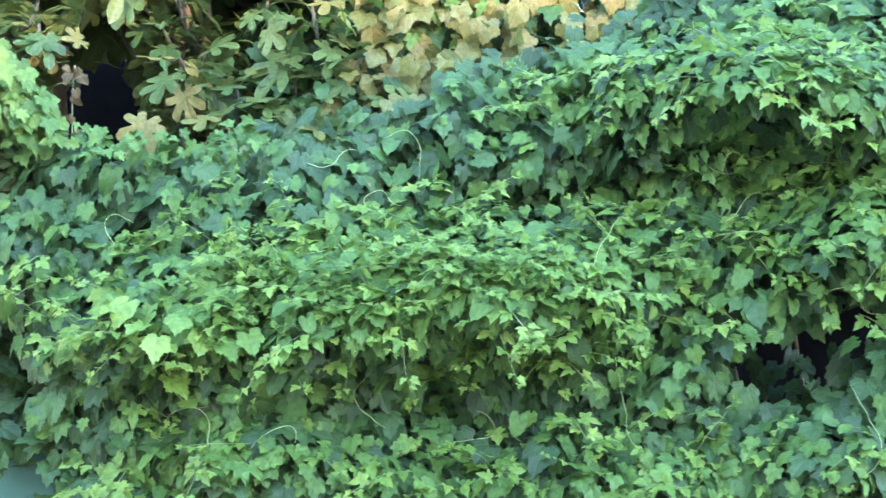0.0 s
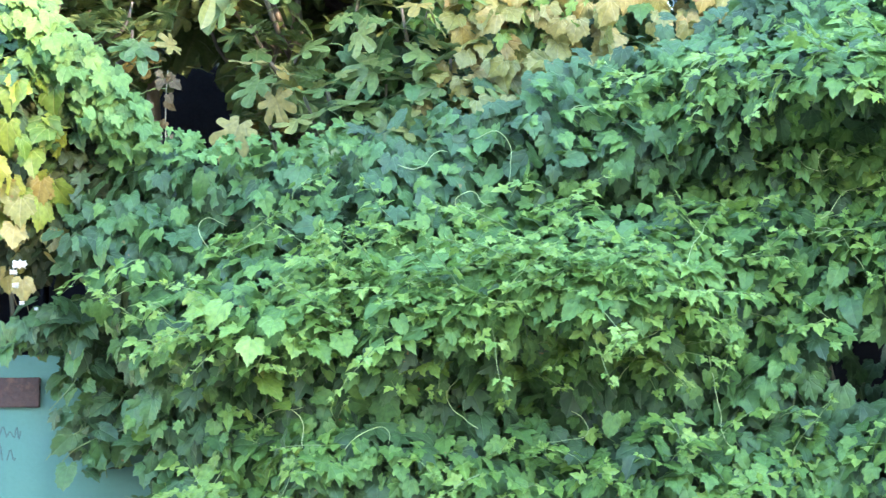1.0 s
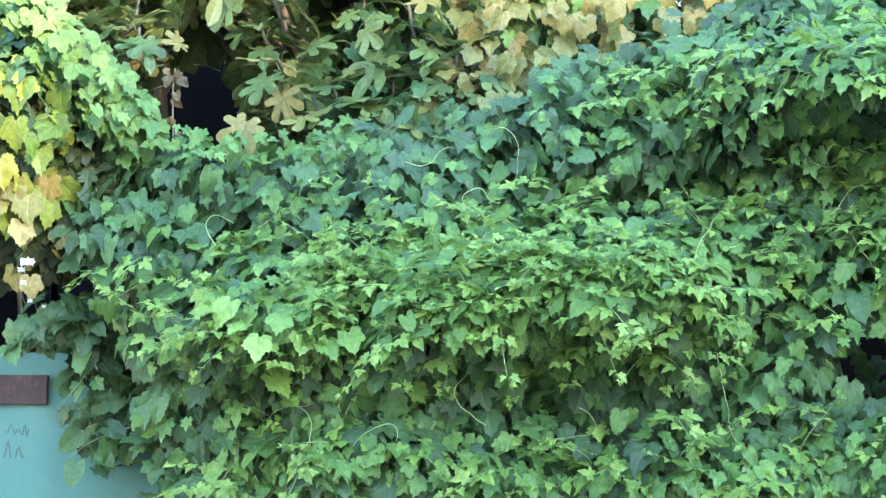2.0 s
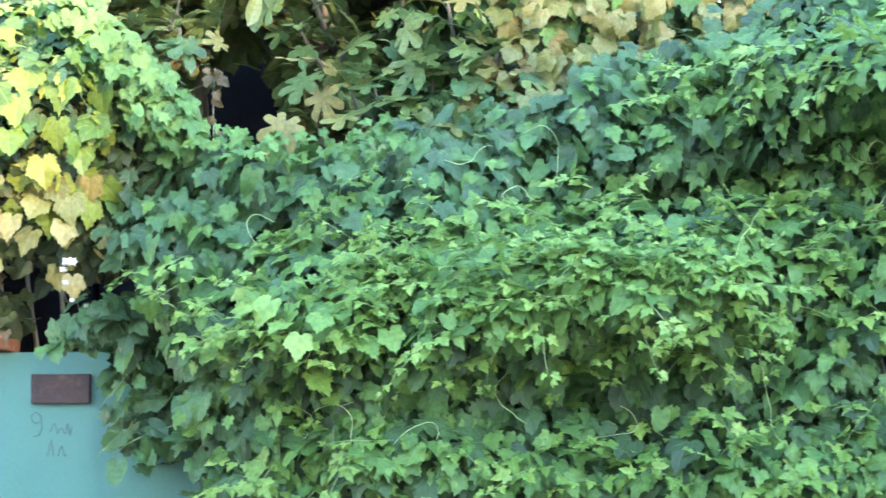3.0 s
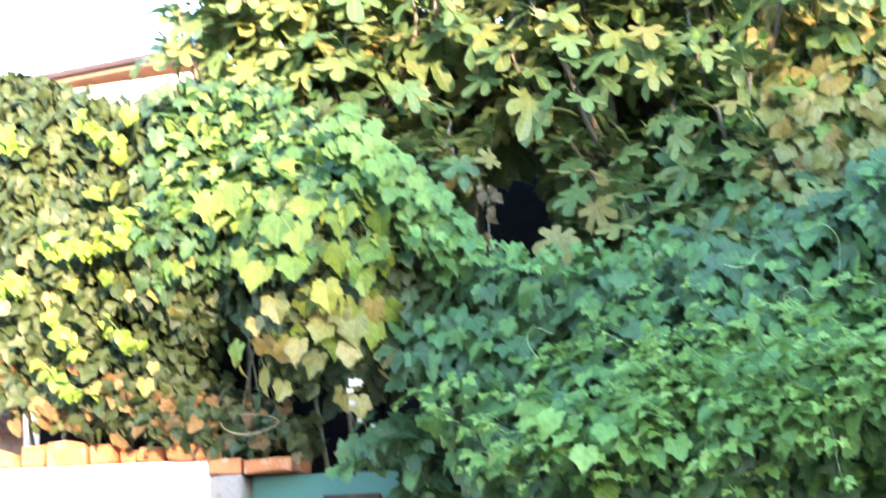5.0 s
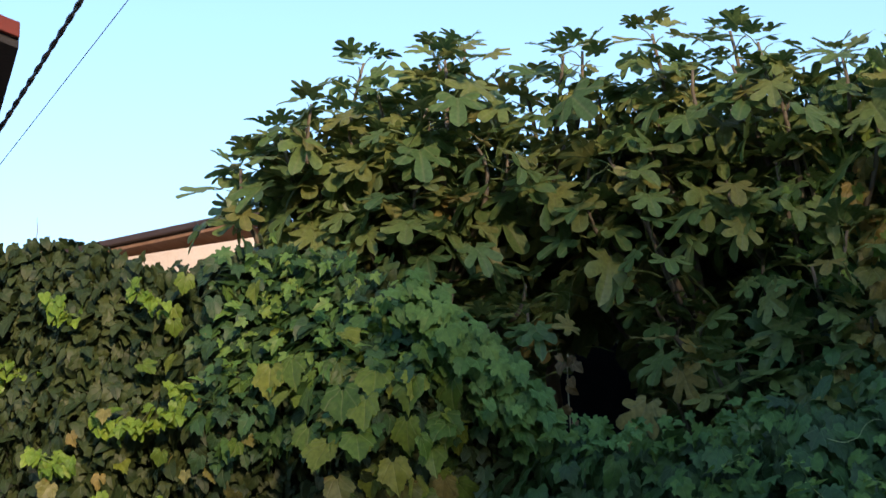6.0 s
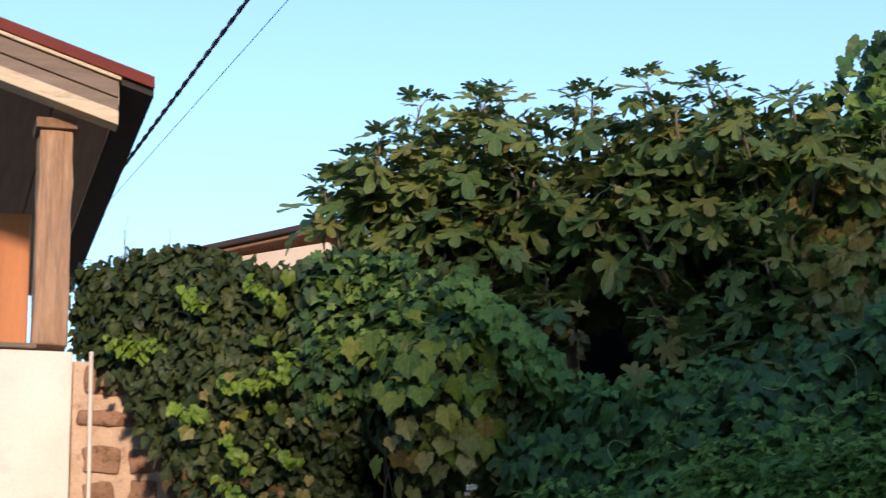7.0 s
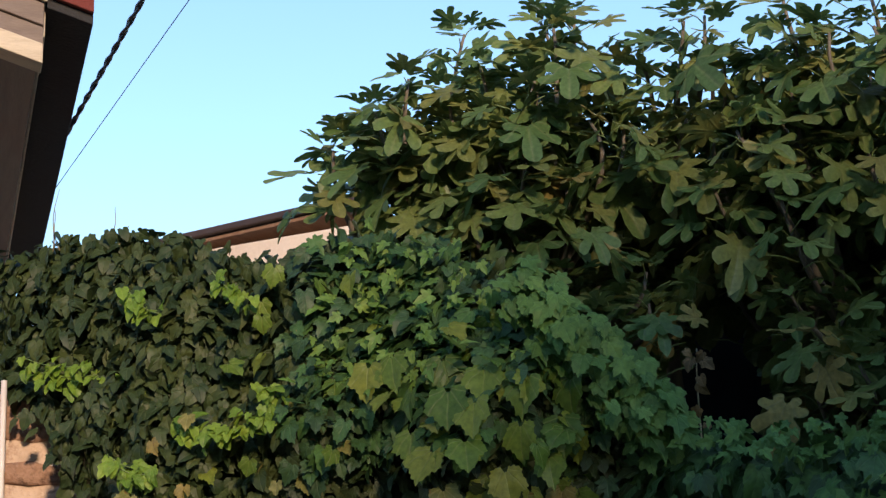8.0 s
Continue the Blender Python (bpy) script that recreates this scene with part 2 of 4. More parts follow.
def leaf_form(lobes, least, count, pointed, teeth=0.0, cup=0.26, droop=0.45, full=0.84, seed=0):
    """One leaf, 1 long, stalk end at the origin, tip along +y: an outline of lobes round the blade's middle, two rings deep."""
    rng = np.random.default_rng(seed)
    ang = np.linspace(-math.pi, math.pi, count, endpoint=False)
    r = np.full(count, least)
    for a, length, width in lobes:
        d = np.abs((ang - radians(a) + math.pi) % (2 * math.pi) - math.pi) / radians(width)
        shape = np.clip(1 - d, 0, 1) ** full if pointed else np.clip(1 - d ** 3.0, 0, 1) ** 0.8
        r = np.maximum(r, least + (length - least) * shape)
    r = np.where(np.abs(ang) > radians(166), 0.62 * r, r)
    r *= 1 + teeth * np.where((np.arange(count) - count // 2) % 2, -1, 1) + rng.normal(0, 0.022, count)
    c = np.array((0.0, 0.40))
    outer = c + r[:, None] * np.stack([np.sin(ang), np.cos(ang)], 1)
    inner = c + 0.52 * (outer - c)
    flat = np.concatenate([c[None], inner, outer])
    flat[:, 0] *= rng.uniform(0.9, 1.1)
    x, y = flat[:, 0], flat[:, 1]
    z = cup * np.abs(x) * rng.uniform(0.3, 1.2) - droop * np.clip(y - 0.2, 0, 2) ** 2 * rng.uniform(0.3, 1.2) - 0.25 * x * x
    z += 0.035 * np.sin(9 * x + rng.uniform(0, 6)) * np.cos(8 * y + rng.uniform(0, 6))
    verts = np.concatenate([flat, z[:, None]], 1)
    faces = []
    for i in range(count):
        j = (i + 1) % count
        faces.append((0, 1 + j, 1 + i))
        faces.append((1 + i, 1 + j, 1 + count + j, 1 + count + i))
    return verts, faces


def forms(lobes, least, count, pointed, variants=5, **more):
    return [leaf_form(lobes, least, count, pointed, seed=s, **more) for s in range(variants)]


THREE_LOBED = [(0, 0.68, 47), (60, 0.52, 42), (-60, 0.52, 42), (118, 0.44, 50), (-118, 0.44, 50), (152, 0.40, 34), (-152, 0.40, 34)]
FIVE_LOBED = [(0, 0.68, 36), (48, 0.58, 33), (-48, 0.58, 33), (96, 0.48, 34), (-96, 0.48, 34), (146, 0.40, 36), (-146, 0.40, 36)]
OVATE = [(0, 0.70, 70), (70, 0.42, 70), (-70, 0.42, 70), (135, 0.46, 55), (-135, 0.46, 55)]
HOP_FORMS = forms(THREE_LOBED, 0.27, 40, True, 5, teeth=0.05, cup=0.24, droop=0.45) + forms(OVATE, 0.30, 36, True, 3, teeth=0.05, cup=0.26, droop=0.45) + forms(FIVE_LOBED, 0.22, 44, True, 2, teeth=0.04, cup=0.24, droop=0.45)
YOUNG_FORMS = forms([(0, 0.74, 40), (58, 0.48, 34), (-58, 0.48, 34), (125, 0.34, 50), (-125, 0.34, 50)], 0.20, 32, True, 5, teeth=0.045, cup=0.3, droop=0.4)
FIG_FORMS = forms([(0, 0.66, 22.5), (47, 0.58, 19.5), (-47, 0.58, 19.5), (95, 0.47, 21), (-95, 0.47, 21), (142, 0.36, 23), (-142, 0.36, 23)], 0.24, 60, False, 6, cup=0.34, droop=0.6) + forms([(0, 0.66, 24), (54, 0.55, 22), (-54, 0.55, 22), (115, 0.38, 34), (-115, 0.38, 34)], 0.22, 52, False, 3, cup=0.42, droop=0.7)
GRAPE_FORMS = forms([(0, 0.64, 50), (62, 0.55, 44), (-62, 0.55, 44), (126, 0.47, 46), (-126, 0.47, 46)], 0.33, 44, True, teeth=0.05, cup=0.28, droop=0.5)
IVY_FORMS = forms([(0, 0.70, 50), (66, 0.46, 46), (-66, 0.46, 46), (134, 0.38, 46), (-134, 0.38, 46)], 0.26, 24, True, 4, cup=0.28, droop=0.5) + forms(OVATE, 0.30, 22, True, 2, cup=0.3, droop=0.5)


def unit(v):
    return v / (np.linalg.norm(v, axis=-1, keepdims=True) + 1e-9)


def leaf_axes(normals, rng, up=0.5, spread=0.45, swing=0.7):
    """For each leaf the way of its tip and of its upper face: it hangs down the surface, lifted to the light."""
    n = len(normals)
    face = unit(unit(normals) + np.array((0, 0, up)) + rng.normal(0, spread, (n, 3)))
    tip = np.array((0, 0, -1.0)) + rng.normal(0, swing, (n, 3)) + 0.35 * normals
    tip = unit(tip - face * np.sum(tip * face, 1, keepdims=True))
    return tip, face


def leaves_mesh(name, kinds, pos, tip, face, size):
    """All leaves of one mass as one mesh, with a UV for the veins."""
    rng = np.random.default_rng(len(pos))
    which = rng.integers(0, len(kinds), len(pos))
    side = np.cross(tip, face)
    V, L, S, U, base, start = [], [], [], [], 0, 0
    for k, (lv, lf) in enumerate(kinds):
        sel = np.nonzero(which == k)[0]
        if not len(sel):
            continue
        axes = np.stack([side[sel], tip[sel], face[sel]], 1) * size[sel][:, None, None]
        v = np.einsum("vi,nij->nvj", lv, axes) + pos[sel][:, None]
        m = len(lv)
        loops = np.concatenate([np.array(f) for f in lf])
        lens = np.array([len(f) for f in lf])
        V.append(v.reshape(-1, 3))
        L.append((loops[None] + (base + m * np.arange(len(sel)))[:, None]).ravel())
        S.append(np.tile(lens, len(sel)))
        U.append(np.tile(np.stack([lv[loops, 0] + 0.5, lv[loops, 1]], 1), (len(sel), 1)))
        base += m * len(sel)
    V, L, S, U = np.concatenate(V), np.concatenate(L), np.concatenate(S), np.concatenate(U)
    me = bpy.data.meshes.new(name)
    me.vertices.add(len(V))
    me.vertices.foreach_set("co", V.ravel())
    me.loops.add(len(L))
    me.loops.foreach_set("vertex_index", L.astype(np.int32))
    me.polygons.add(len(S))
    me.polygons.foreach_set("loop_start", (np.cumsum(S) - S).astype(np.int32))
    me.polygons.foreach_set("use_smooth", np.ones(len(S), bool))
    me.update(calc_edges=True)
    me.uv_layers.new(name="UVMap").data.foreach_set("uv", U.ravel())
    return me


SINGLE = {}


def single_leaf(kinds, key, k, material):
    """The shared mesh of one leaf shape, for leaves that are objects of their own."""
    if (key, k) not in SINGLE:
        one = np.zeros((1, 3))
        me = leaves_mesh("leaf", [kinds[k]], one, np.array([[0, 1.0, 0]]), np.array([[0, 0, 1.0]]), np.ones(1))
        me.materials.append(material)
        SINGLE[key, k] = me
    return SINGLE[key, k]


def leaf_objects(kinds, key, material, parent, pos, tip, face, size, name="leaf"):
    side = np.cross(tip, face)
    inverse = parent.matrix_world.inverted()
    for i in range(len(pos)):
        ob = link(name, single_leaf(kinds, key, i % len(kinds), material), None, parent)
        m = Matrix([[*(size[i] * a)] for a in (side[i], tip[i], face[i])]).transposed().to_4x4()
        m.translation = Vector(pos[i])
        ob.matrix_basis = inverse @ m


def foliage(parent, kinds, key, material, pos, tip, face, size, own=None, name="foliage"):
    """A leaf mass: the leaves picked by own become objects, the rest one joined part."""
    own = np.zeros(len(pos), bool) if own is None else own
    rest = ~own
    me = leaves_mesh(name, kinds, pos[rest], tip[rest], face[rest], size[rest])
    ob = link(name, me, material, parent)
    ob["kind"] = "stuff"
    ob.matrix_parent_inverse = parent.matrix_world.inverted()
    leaf_objects(kinds, key, material, parent, pos[own], tip[own], face[own], size[own])


def scatter(count, x0, x1, z0, z1, keep, depth, rng, layer=0.0, jitter=0.04):
    """Places on a front surface y = depth(x, z) where keep(x, z) holds, and the surface's outward normals."""
    i = np.arange(count)
    x = x0 + (x1 - x0) * ((0.754877666 * i + rng.random()) % 1)
    z = z0 + (z1 - z0) * ((0.569840291 * i + rng.random()) % 1)
    ok = keep(x, z)
    x, z = x[ok], z[ok]
    y, e = depth(x, z), 0.03
    gx, gz = (depth(x + e, z) - y) / e, (depth(x, z + e) - y) / e
    normal = unit(np.stack([gx, -np.ones_like(gx), gz], 1))
    pos = np.stack([x, y + layer, z], 1) + rng.normal(0, jitter, (len(x), 3))
    return pos, normal


def bump2(x, z, cx, cz, sx, sz):
    return np.exp(-((x - cx) / sx) ** 2 - ((z - cz) / sz) ** 2)


def wave(x, z, f, s):
    return np.sin(f * x + 1.7 * np.sin(0.7 * f * z + s)) * np.cos(0.9 * f * z + 1.3 * np.sin(0.6 * f * x - s))


# ---- setting ----
bm = bmesh.new()
bmesh.ops.create_grid(bm, x_segments=40, y_segments=40, size=600)
ground = part("ground", bm, EARTH, None)
tagged(ground, "bare dry earth and dusty ground", "ground", kind="structure")
bm = box(bmesh.new(), -30, 30, -4.2, 3.4, 0.004, 0.03, 0.005)
road = part("road", bm, ASPHALT, None)
tagged(road, "narrow grey asphalt lane", "road", kind="structure")


def plain_wall(name, x0, x1, y0, y1, z0, z1, material, label):
    ob = part(name, box(bmesh.new(), x0, x1, y0, y1, z0, z1, 0.01), material, None)
    return tagged(ob, label, "wall", kind="structure")


# Backing walls added behind the leaves, coloured near-black to imitate shade in gaps.
plain_wall("wall_hedge", -1.88, 4.0, 6.75, 6.9, 0, 2.45, SHADE_WALL, "added fence under the hop vine, near-black in place of shade")
plain_wall("wall_terrace", -3.35, -1.9, 6.72, 6.92, 0, 3.42, SHADE_WALL, "retaining wall behind the ivy, near-black in place of shade")
plain_wall("wall_yard", -2.9, 8.0, 9.2, 9.4, 0, 3.95, SHADE_WALL, "added plain yard wall behind the fig tree, near-black in place of shade")
# Unseen walls added behind the camera; their gaps and heights shape the sunlight.
plain_wall("wall_behind_a", -14.0, 4.1, -9.4, -9.0, 0, 9.0, CONCRETE, "unseen grey wall added to shape the sunlight")
plain_wall("wall_behind_c", 6.2, 7.1, -9.4, -9.0, 0, 6.95, CONCRETE, "unseen lower grey wall added to shape the sunlight")
plain_wall("wall_behind_b", 7.1, 24.0, -9.4, -9.0, 0, 8.42, CONCRETE, "unseen grey wall added to shape the sunlight")

# ---- street wall, pillar and gate ----
wall_street = part("wall_street", box(bmesh.new(), -3.9, -2.395, 6.2, 6.42, 0, 2.07, 0.012), PLASTER, None)
tagged(wall_street, "white plastered street wall with brick coping", "wall", kind="structure")
pillar = part("gate_pillar", box(bmesh.new(), -2.39, -2.262, 6.17, 6.42, 0, 2.006, 0.015, 0.012, 3, 5), PILLAR, None, smooth=True)
tagged(pillar, "cream plastered gate pillar with flaking patches", "pillar")

def coping():
    rng = np.random.default_rng(9)
    x = -3.85
    while x < -2.42:
        w = rng.uniform(0.06, 0.17)
        z0 = 2.073
        if rng.random() < 0.93:
            bm = box(bmesh.new(), x, min(x + w, -2.39), 6.17 + rng.uniform(0, 0.06), 6.40, z0, z0 + rng.uniform(0.05, 0.09), 0.010, 0.016, int(x * 50), 3)
            part("brick", bm, BRICK, wall_street)
        x += w + rng.uniform(0.01, 0.03)


coping()
for x0, x1, z0, z1 in ((-2.385, -2.265, 2.010, 2.065), (-2.255, -2.068, 2.012, 2.062)):
    part("brick", box(bmesh.new(), x0, x1, 6.165, 6.40, z0, z1, 0.008, 0.012, int(x0 * 90), 3), BRICK, wall_street)
gate = thing("gate", "sea-green painted sheet steel gate with scrawls, half covered by vines", "gate", (-2.255, 6.26, 0))
part("gate_leaf", box(bmesh.new(), 0, 1.5, 0, 0.03, 0.06, 2.005, 0.004), GREEN_PAINT, gate)


def scrawl(points):
    """One painted stroke on the gate, a flattened line through points of its face."""
    v, f = tube_data([(x, -0.0012, z) for x, z in points], 0.0028, 6)
    bm = bmesh.new()
    vs = [bm.verts.new((a, -0.0012 + 0.3 * (b + 0.0012), c)) for a, b, c in v]
    for q in f:
        bm.faces.new([vs[i] for i in q])
    part("scrawl", bm, INK, gate, "dark unreadable scrawl")


scrawl([(0.316, 1.752), (0.311, 1.778), (0.292, 1.790), (0.277, 1.776), (0.281, 1.755), (0.298, 1.748), (0.314, 1.760), (0.318, 1.735), (0.308, 1.708), (0.288, 1.702)])
for x, z, w, h in ((0.345, 1.735, 0.03, 0.016), (0.372, 1.722, 0.035, 0.010), (0.405, 1.728, 0.02, 0.022), (0.335, 1.660, 0.028, 0.03), (0.378, 1.650, 0.03, 0.02)):
    scrawl([(x + w * a, z + h * math.sin(7 * a + 30 * x)) for a in (0, 0.15, 0.3, 0.45, 0.6, 0.75, 0.9, 1.0)])
part("name_plate", box(bmesh.new(), 0.279, 0.495, -0.022, -0.002, 1.818, 1.925, 0.005, 0.003, 2, 2), RUST, gate, "rusty dark brown plate")


# ---- hop vine ----
def hop_top(x):
    return np.interp(x, [-1.72, -1.5, -1.3, -1.1, -0.84, -0.55, -0.26, -0.07, 0.13, 0.42, 0.62, 1.0, 2.6], [2.98, 2.90, 2.76, 2.70, 2.70, 2.78, 2.85, 2.95, 3.07, 3.12, 3.22, 3.4, 3.7])


def hop_left(z):
    return np.interp(z, [0.0, 1.3, 1.55, 1.8, 2.0, 2.15, 2.3, 2.5, 2.75, 3.0], [-1.14, -1.20, -1.27, -1.33, -1.35, -1.43, -1.56, -1.62, -1.66, -1.72])


def hop_depth(x, z):
    y = 5.74 + 0.32 * np.clip(z - 2.1, 0, 3) + 0.10 * np.clip(-x - 0.6, 0, 2)
    edge = 1.93 + 0.05 * np.sin(4.1 * x + 0.5) + 0.03 * np.sin(11.0 * x)
    y -= 0.28 * bump2(x, z - 0.06 * np.sin(3.1 * x + 0.6), -0.02, 2.10, 0.66, 0.24) * np.clip((z - edge + 0.10) / 0.20, 0.35, 1)
    y -= 0.46 * bump2(x, z, 1.15, 2.80, 0.52, 0.25) * np.clip((z - 2.56 + 0.1 * np.sin(5 * x)) / 0.14, 0.2, 1) + 0.28 * bump2(x, z, 1.35, 2.33, 0.30, 0.16)
    y -= 0.14 * bump2(x, z, -0.95, 2.02, 0.32, 0.14) + 0.17 * bump2(x, z, -0.55, 1.60, 0.40, 0.11)
    y -= 0.16 * bump2(x, z, 0.20, 1.52, 0.40, 0.13) + 0.22 * bump2(x, z, 1.2, 1.62, 0.30, 0.16)
    y += 0.14 * bump2(x, z, 0.50, 2.50, 0.55, 0.09) + 0.04 * bump2(x, z, 0.35, 1.78, 0.6, 0.09)
    return y - 0.06 * wave(x, z, 6.0, 0.4) - 0.04 * wave(x, z, 14.0, 2.0)


def hop_keep(x, z):
    hole = ((x - 1.14) / 0.25) ** 2 + ((z - 1.97) / 0.165) ** 2 < 1
    hole |= ((x - 1.36) / 0.14) ** 2 + ((z - 2.10) / 0.08) ** 2 < 1
    return (z < hop_top(x) - 0.05 + 0.035 * np.sin(19 * x) + 0.03 * np.sin(43 * x + 1)) & (x > hop_left(z)) & ~hole


def build_hop():
    rng = np.random.default_rng(11)
    vine = thing("hop_vine", "dense green hop vine smothering a garden wall", "climbing plant", (0.3, 5.9, 0))
    for count, layer, scale in ((6200, 0.0, 1.0), (6000, 0.09, 1.05), (5500, 0.20, 1.3)):
        pos, normal = scatter(count, -1.75, 2.6, 1.1, 3.7, hop_keep, hop_depth, rng, layer, 0.022)
        tip, face = leaf_axes(normal * np.array((1, 1, 0.6)), rng, 0.5, 0.42, 0.46)
        size = rng.uniform(0.058, 0.108, len(pos)) * scale * np.where(pos[:, 2] < 1.95, 1.2, 1.0)
        own = None
        if layer == 0.0:
            near = np.nonzero((np.abs(pos[:, 0]) < 0.75) & (np.abs(pos[:, 2] - 1.95) < 0.36))[0][:270]
            own = np.zeros(len(pos), bool)
            own[near] = True
        foliage(vine, HOP_FORMS, "hop", HOP, pos, tip, face, size, own)
    pos, normal = scatter(900, -1.4, 2.6, 0.1, 1.15, hop_keep, hop_depth, rng, 0.0, 0.05)
    tip, face = leaf_axes(normal, rng)
    foliage(vine, HOP_FORMS, "hop", HOP, pos, tip, face, rng.uniform(0.09, 0.14, len(pos)))
    # where the growth swells: cx, cz, and its spread along and up
    swells = [(-0.15, 2.22, 0.42, 0.12), (0.12, 2.14, 0.38, 0.12), (1.2, 2.85, 0.4, 0.2), (-0.75, 2.1, 0.28, 0.12), (0.25, 2.98, 0.5, 0.10), (1.25, 2.40, 0.25, 0.16), (0.30, 1.55, 0.45, 0.09), (-0.65, 1.62, 0.30, 0.08), (1.15, 1.68, 0.25, 0.12)]
    share = np.array([5, 5, 6, 2.5, 2.5, 2.6, 2.4, 1.6, 0.8])
    share = share / share.sum()

    def on_growth(n):
        pick = rng.choice(len(swells), n, p=share)
        place = np.array([(rng.normal(swells[k][0], swells[k][2]), rng.normal(swells[k][1], swells[k][3])) for k in pick])
        loose = rng.random(n) < 0.2
        place[loose] = np.stack([rng.uniform(-1.5, 1.8, n), rng.uniform(1.4, 3.1, n)], 1)[loose]
        return place[hop_keep(place[:, 0], place[:, 1] + 0.10)]

    # fresh half-grown leaves over the swellings; lighter colour also imitates their stronger light
    place = on_growth(2600)
    x, z = place[:, 0], place[:, 1]
    y = hop_depth(x, z)
    normal = unit(np.stack([(hop_depth(x + 0.03, z) - y) / 0.03, -np.ones_like(x), (hop_depth(x, z + 0.03) - y) / 0.03], 1))
    pos = np.stack([x, y - rng.uniform(0.02, 0.08, len(x)), z], 1)
    tip, face = leaf_axes(normal * np.array((1, 1, 0.5)), rng, 0.5, 0.36, 0.6)
    foliage(vine, HOP_FORMS, "mid", HOP_MID, pos, tip, face, rng.uniform(0.045, 0.085, len(pos)), name="fresh_foliage")
    # young shoots: arching stems with pale leaves in pairs, smaller towards the tip
    runs, lp, lt, lf, ls = [], [], [], [], []
    for x, z in on_growth(430):
        y = float(hop_depth(np.array([x]), np.array([z]))[0])
        way = unit(np.array((rng.choice((-1, 1)) * rng.uniform(0.3, 1.0), rng.uniform(-0.75, -0.25), rng.uniform(-0.6, 0.9))))
        length = rng.uniform(0.12, 0.30)
        t = np.linspace(0, 1, 9)[:, None]
        sag = np.array((0, 0, -rng.uniform(0.0, 0.10)))
        pts = np.array((x, y - 0.01, z)) + way * length * t + sag * t ** 2 + rng.normal(0, 0.012, 3) * np.sin(5 * t)
        runs.append((pts, np.linspace(0.0022, 0.0009, 9)))
        side = unit(np.cross(way, np.array((0, 0, 1.0))))
        lift = unit(np.cross(side, way))
        nodes = max(3, int(length / 0.05))
        for k in range(nodes):
            a = (k + 0.6) / nodes
            at = pts[min(8, int(round(a * 8)))]
            for sign in (-1, 1):
                out = unit(sign * side + 0.5 * way + rng.normal(0, 0.22, 3) + np.array((0, -0.2, -0.25)))
                top = unit(0.7 * lift + np.array((0, -0.85, 0.2)) + rng.normal(0, 0.3, 3))
                lp.append(at + 0.010 * out)
                lt.append(out)
                lf.append(unit(top - out * (top @ out)))
                ls.append(rng.uniform(0.85, 1.15) * (0.088 - 0.058 * a))
        for k in range(5):
            out = unit(way + rng.normal(0, 0.6, 3))
            top = unit(0.6 * lift + np.array((0, -0.8, 0)) + rng.normal(0, 0.3, 3))
            lp.append(pts[-1])
            lt.append(out)
            lf.append(unit(top - out * (top @ out)))
            ls.append(rng.uniform(0.012, 0.024))
    for run in runs[:280]:
        tubes("shoot", [run], STEM, vine, sides=4).matrix_parent_inverse = vine.matrix_world.inverted()
    if runs[280:]:
        tubes("shoot", runs[280:], STEM, vine, sides=4, kind="stuff").matrix_parent_inverse = vine.matrix_world.inverted()
    foliage(vine, YOUNG_FORMS, "young", HOP_YOUNG, np.array(lp), np.array(lt), np.array(lf), np.array(ls), name="young_foliage")
    # small leaves along the sunk crest before the dark gap
    x = rng.uniform(-1.62, -0.6, 170)
    z = hop_top(x) + rng.normal(-0.03, 0.035, 170)
    pos = np.stack([x, hop_depth(x, z) - rng.uniform(0.0, 0.08, 170), z], 1)
    tip, face = leaf_axes(np.tile(np.array((0, -1.0, 0.2)), (170, 1)), rng, 0.4, 0.45, 0.9)
    foliage(vine, YOUNG_FORMS, "mid_young", HOP_MID, pos, tip, face, rng.uniform(0.035, 0.07, 170), name="crest_foliage")
    # bare climbing tips that stand free of the leaves
    starts = [(0.05, 1.80, -0.3), (0.55, 1.95, -1.4), (0.95, 2.55, 2.2), (0.85, 2.40, -0.2), (-0.25, 2.45, 2.3), (-0.20, 2.7, 0.2), (-0.45, 2.6, -0.5), (-0.6, 1.65, 0.9), (1.25, 1.55, 0.6), (0.15, 2.75, 2.6)]
    starts += [(rng.uniform(-1.3, 1.4), rng.uniform(1.5, 2.5), rng.uniform(-math.pi, math.pi)) for _ in range(9)]
    for x, z, heading in starts:
        if not hop_keep(np.array([x]), np.array([z]))[0]:
            continue
        turn, pts = rng.normal(0, 0.05), []
        step = rng.uniform(0.010, 0.022)
        for k in range(18):
            y = float(hop_depth(np.array([x]), np.array([z]))[0]) - 0.06 - 0.05 * math.sin(k / 17 * 2.6)
            pts.append((x, y, z))
            x, z = x + step * math.cos(heading), z + step * math.sin(heading)
            turn = 0.7 * turn + rng.normal(0, 0.2)
            heading += turn
        tubes("tendril", [(pts, np.linspace(0.0017, 0.0009, 18))], PALE_STEM, vine, sides=5).matrix_parent_inverse = vine.matrix_world.inverted()
    # a pale vine shoot with broad leaves lying over the hop
    lp, ln, ls = [], [], []
    for x0, z0, x1, z1, n in ((-0.92, 2.03, -0.62, 1.99, 6), (-1.12, 2.17, -0.90, 2.10, 5), (-0.90, 1.98, -0.84, 1.84, 3)):
        for k in range(n):
            a = k / max(1, n - 1)
            x, z = x0 + (x1 - x0) * a, z0 + (z1 - z0) * a
            lp.append((x + rng.normal(0, 0.015), float(hop_depth(np.array([x]), np.array([z]))[0]) - 0.10, z + rng.normal(0, 0.015)))
            ln.append((rng.normal(0, 0.3), -0.9, 0.6))
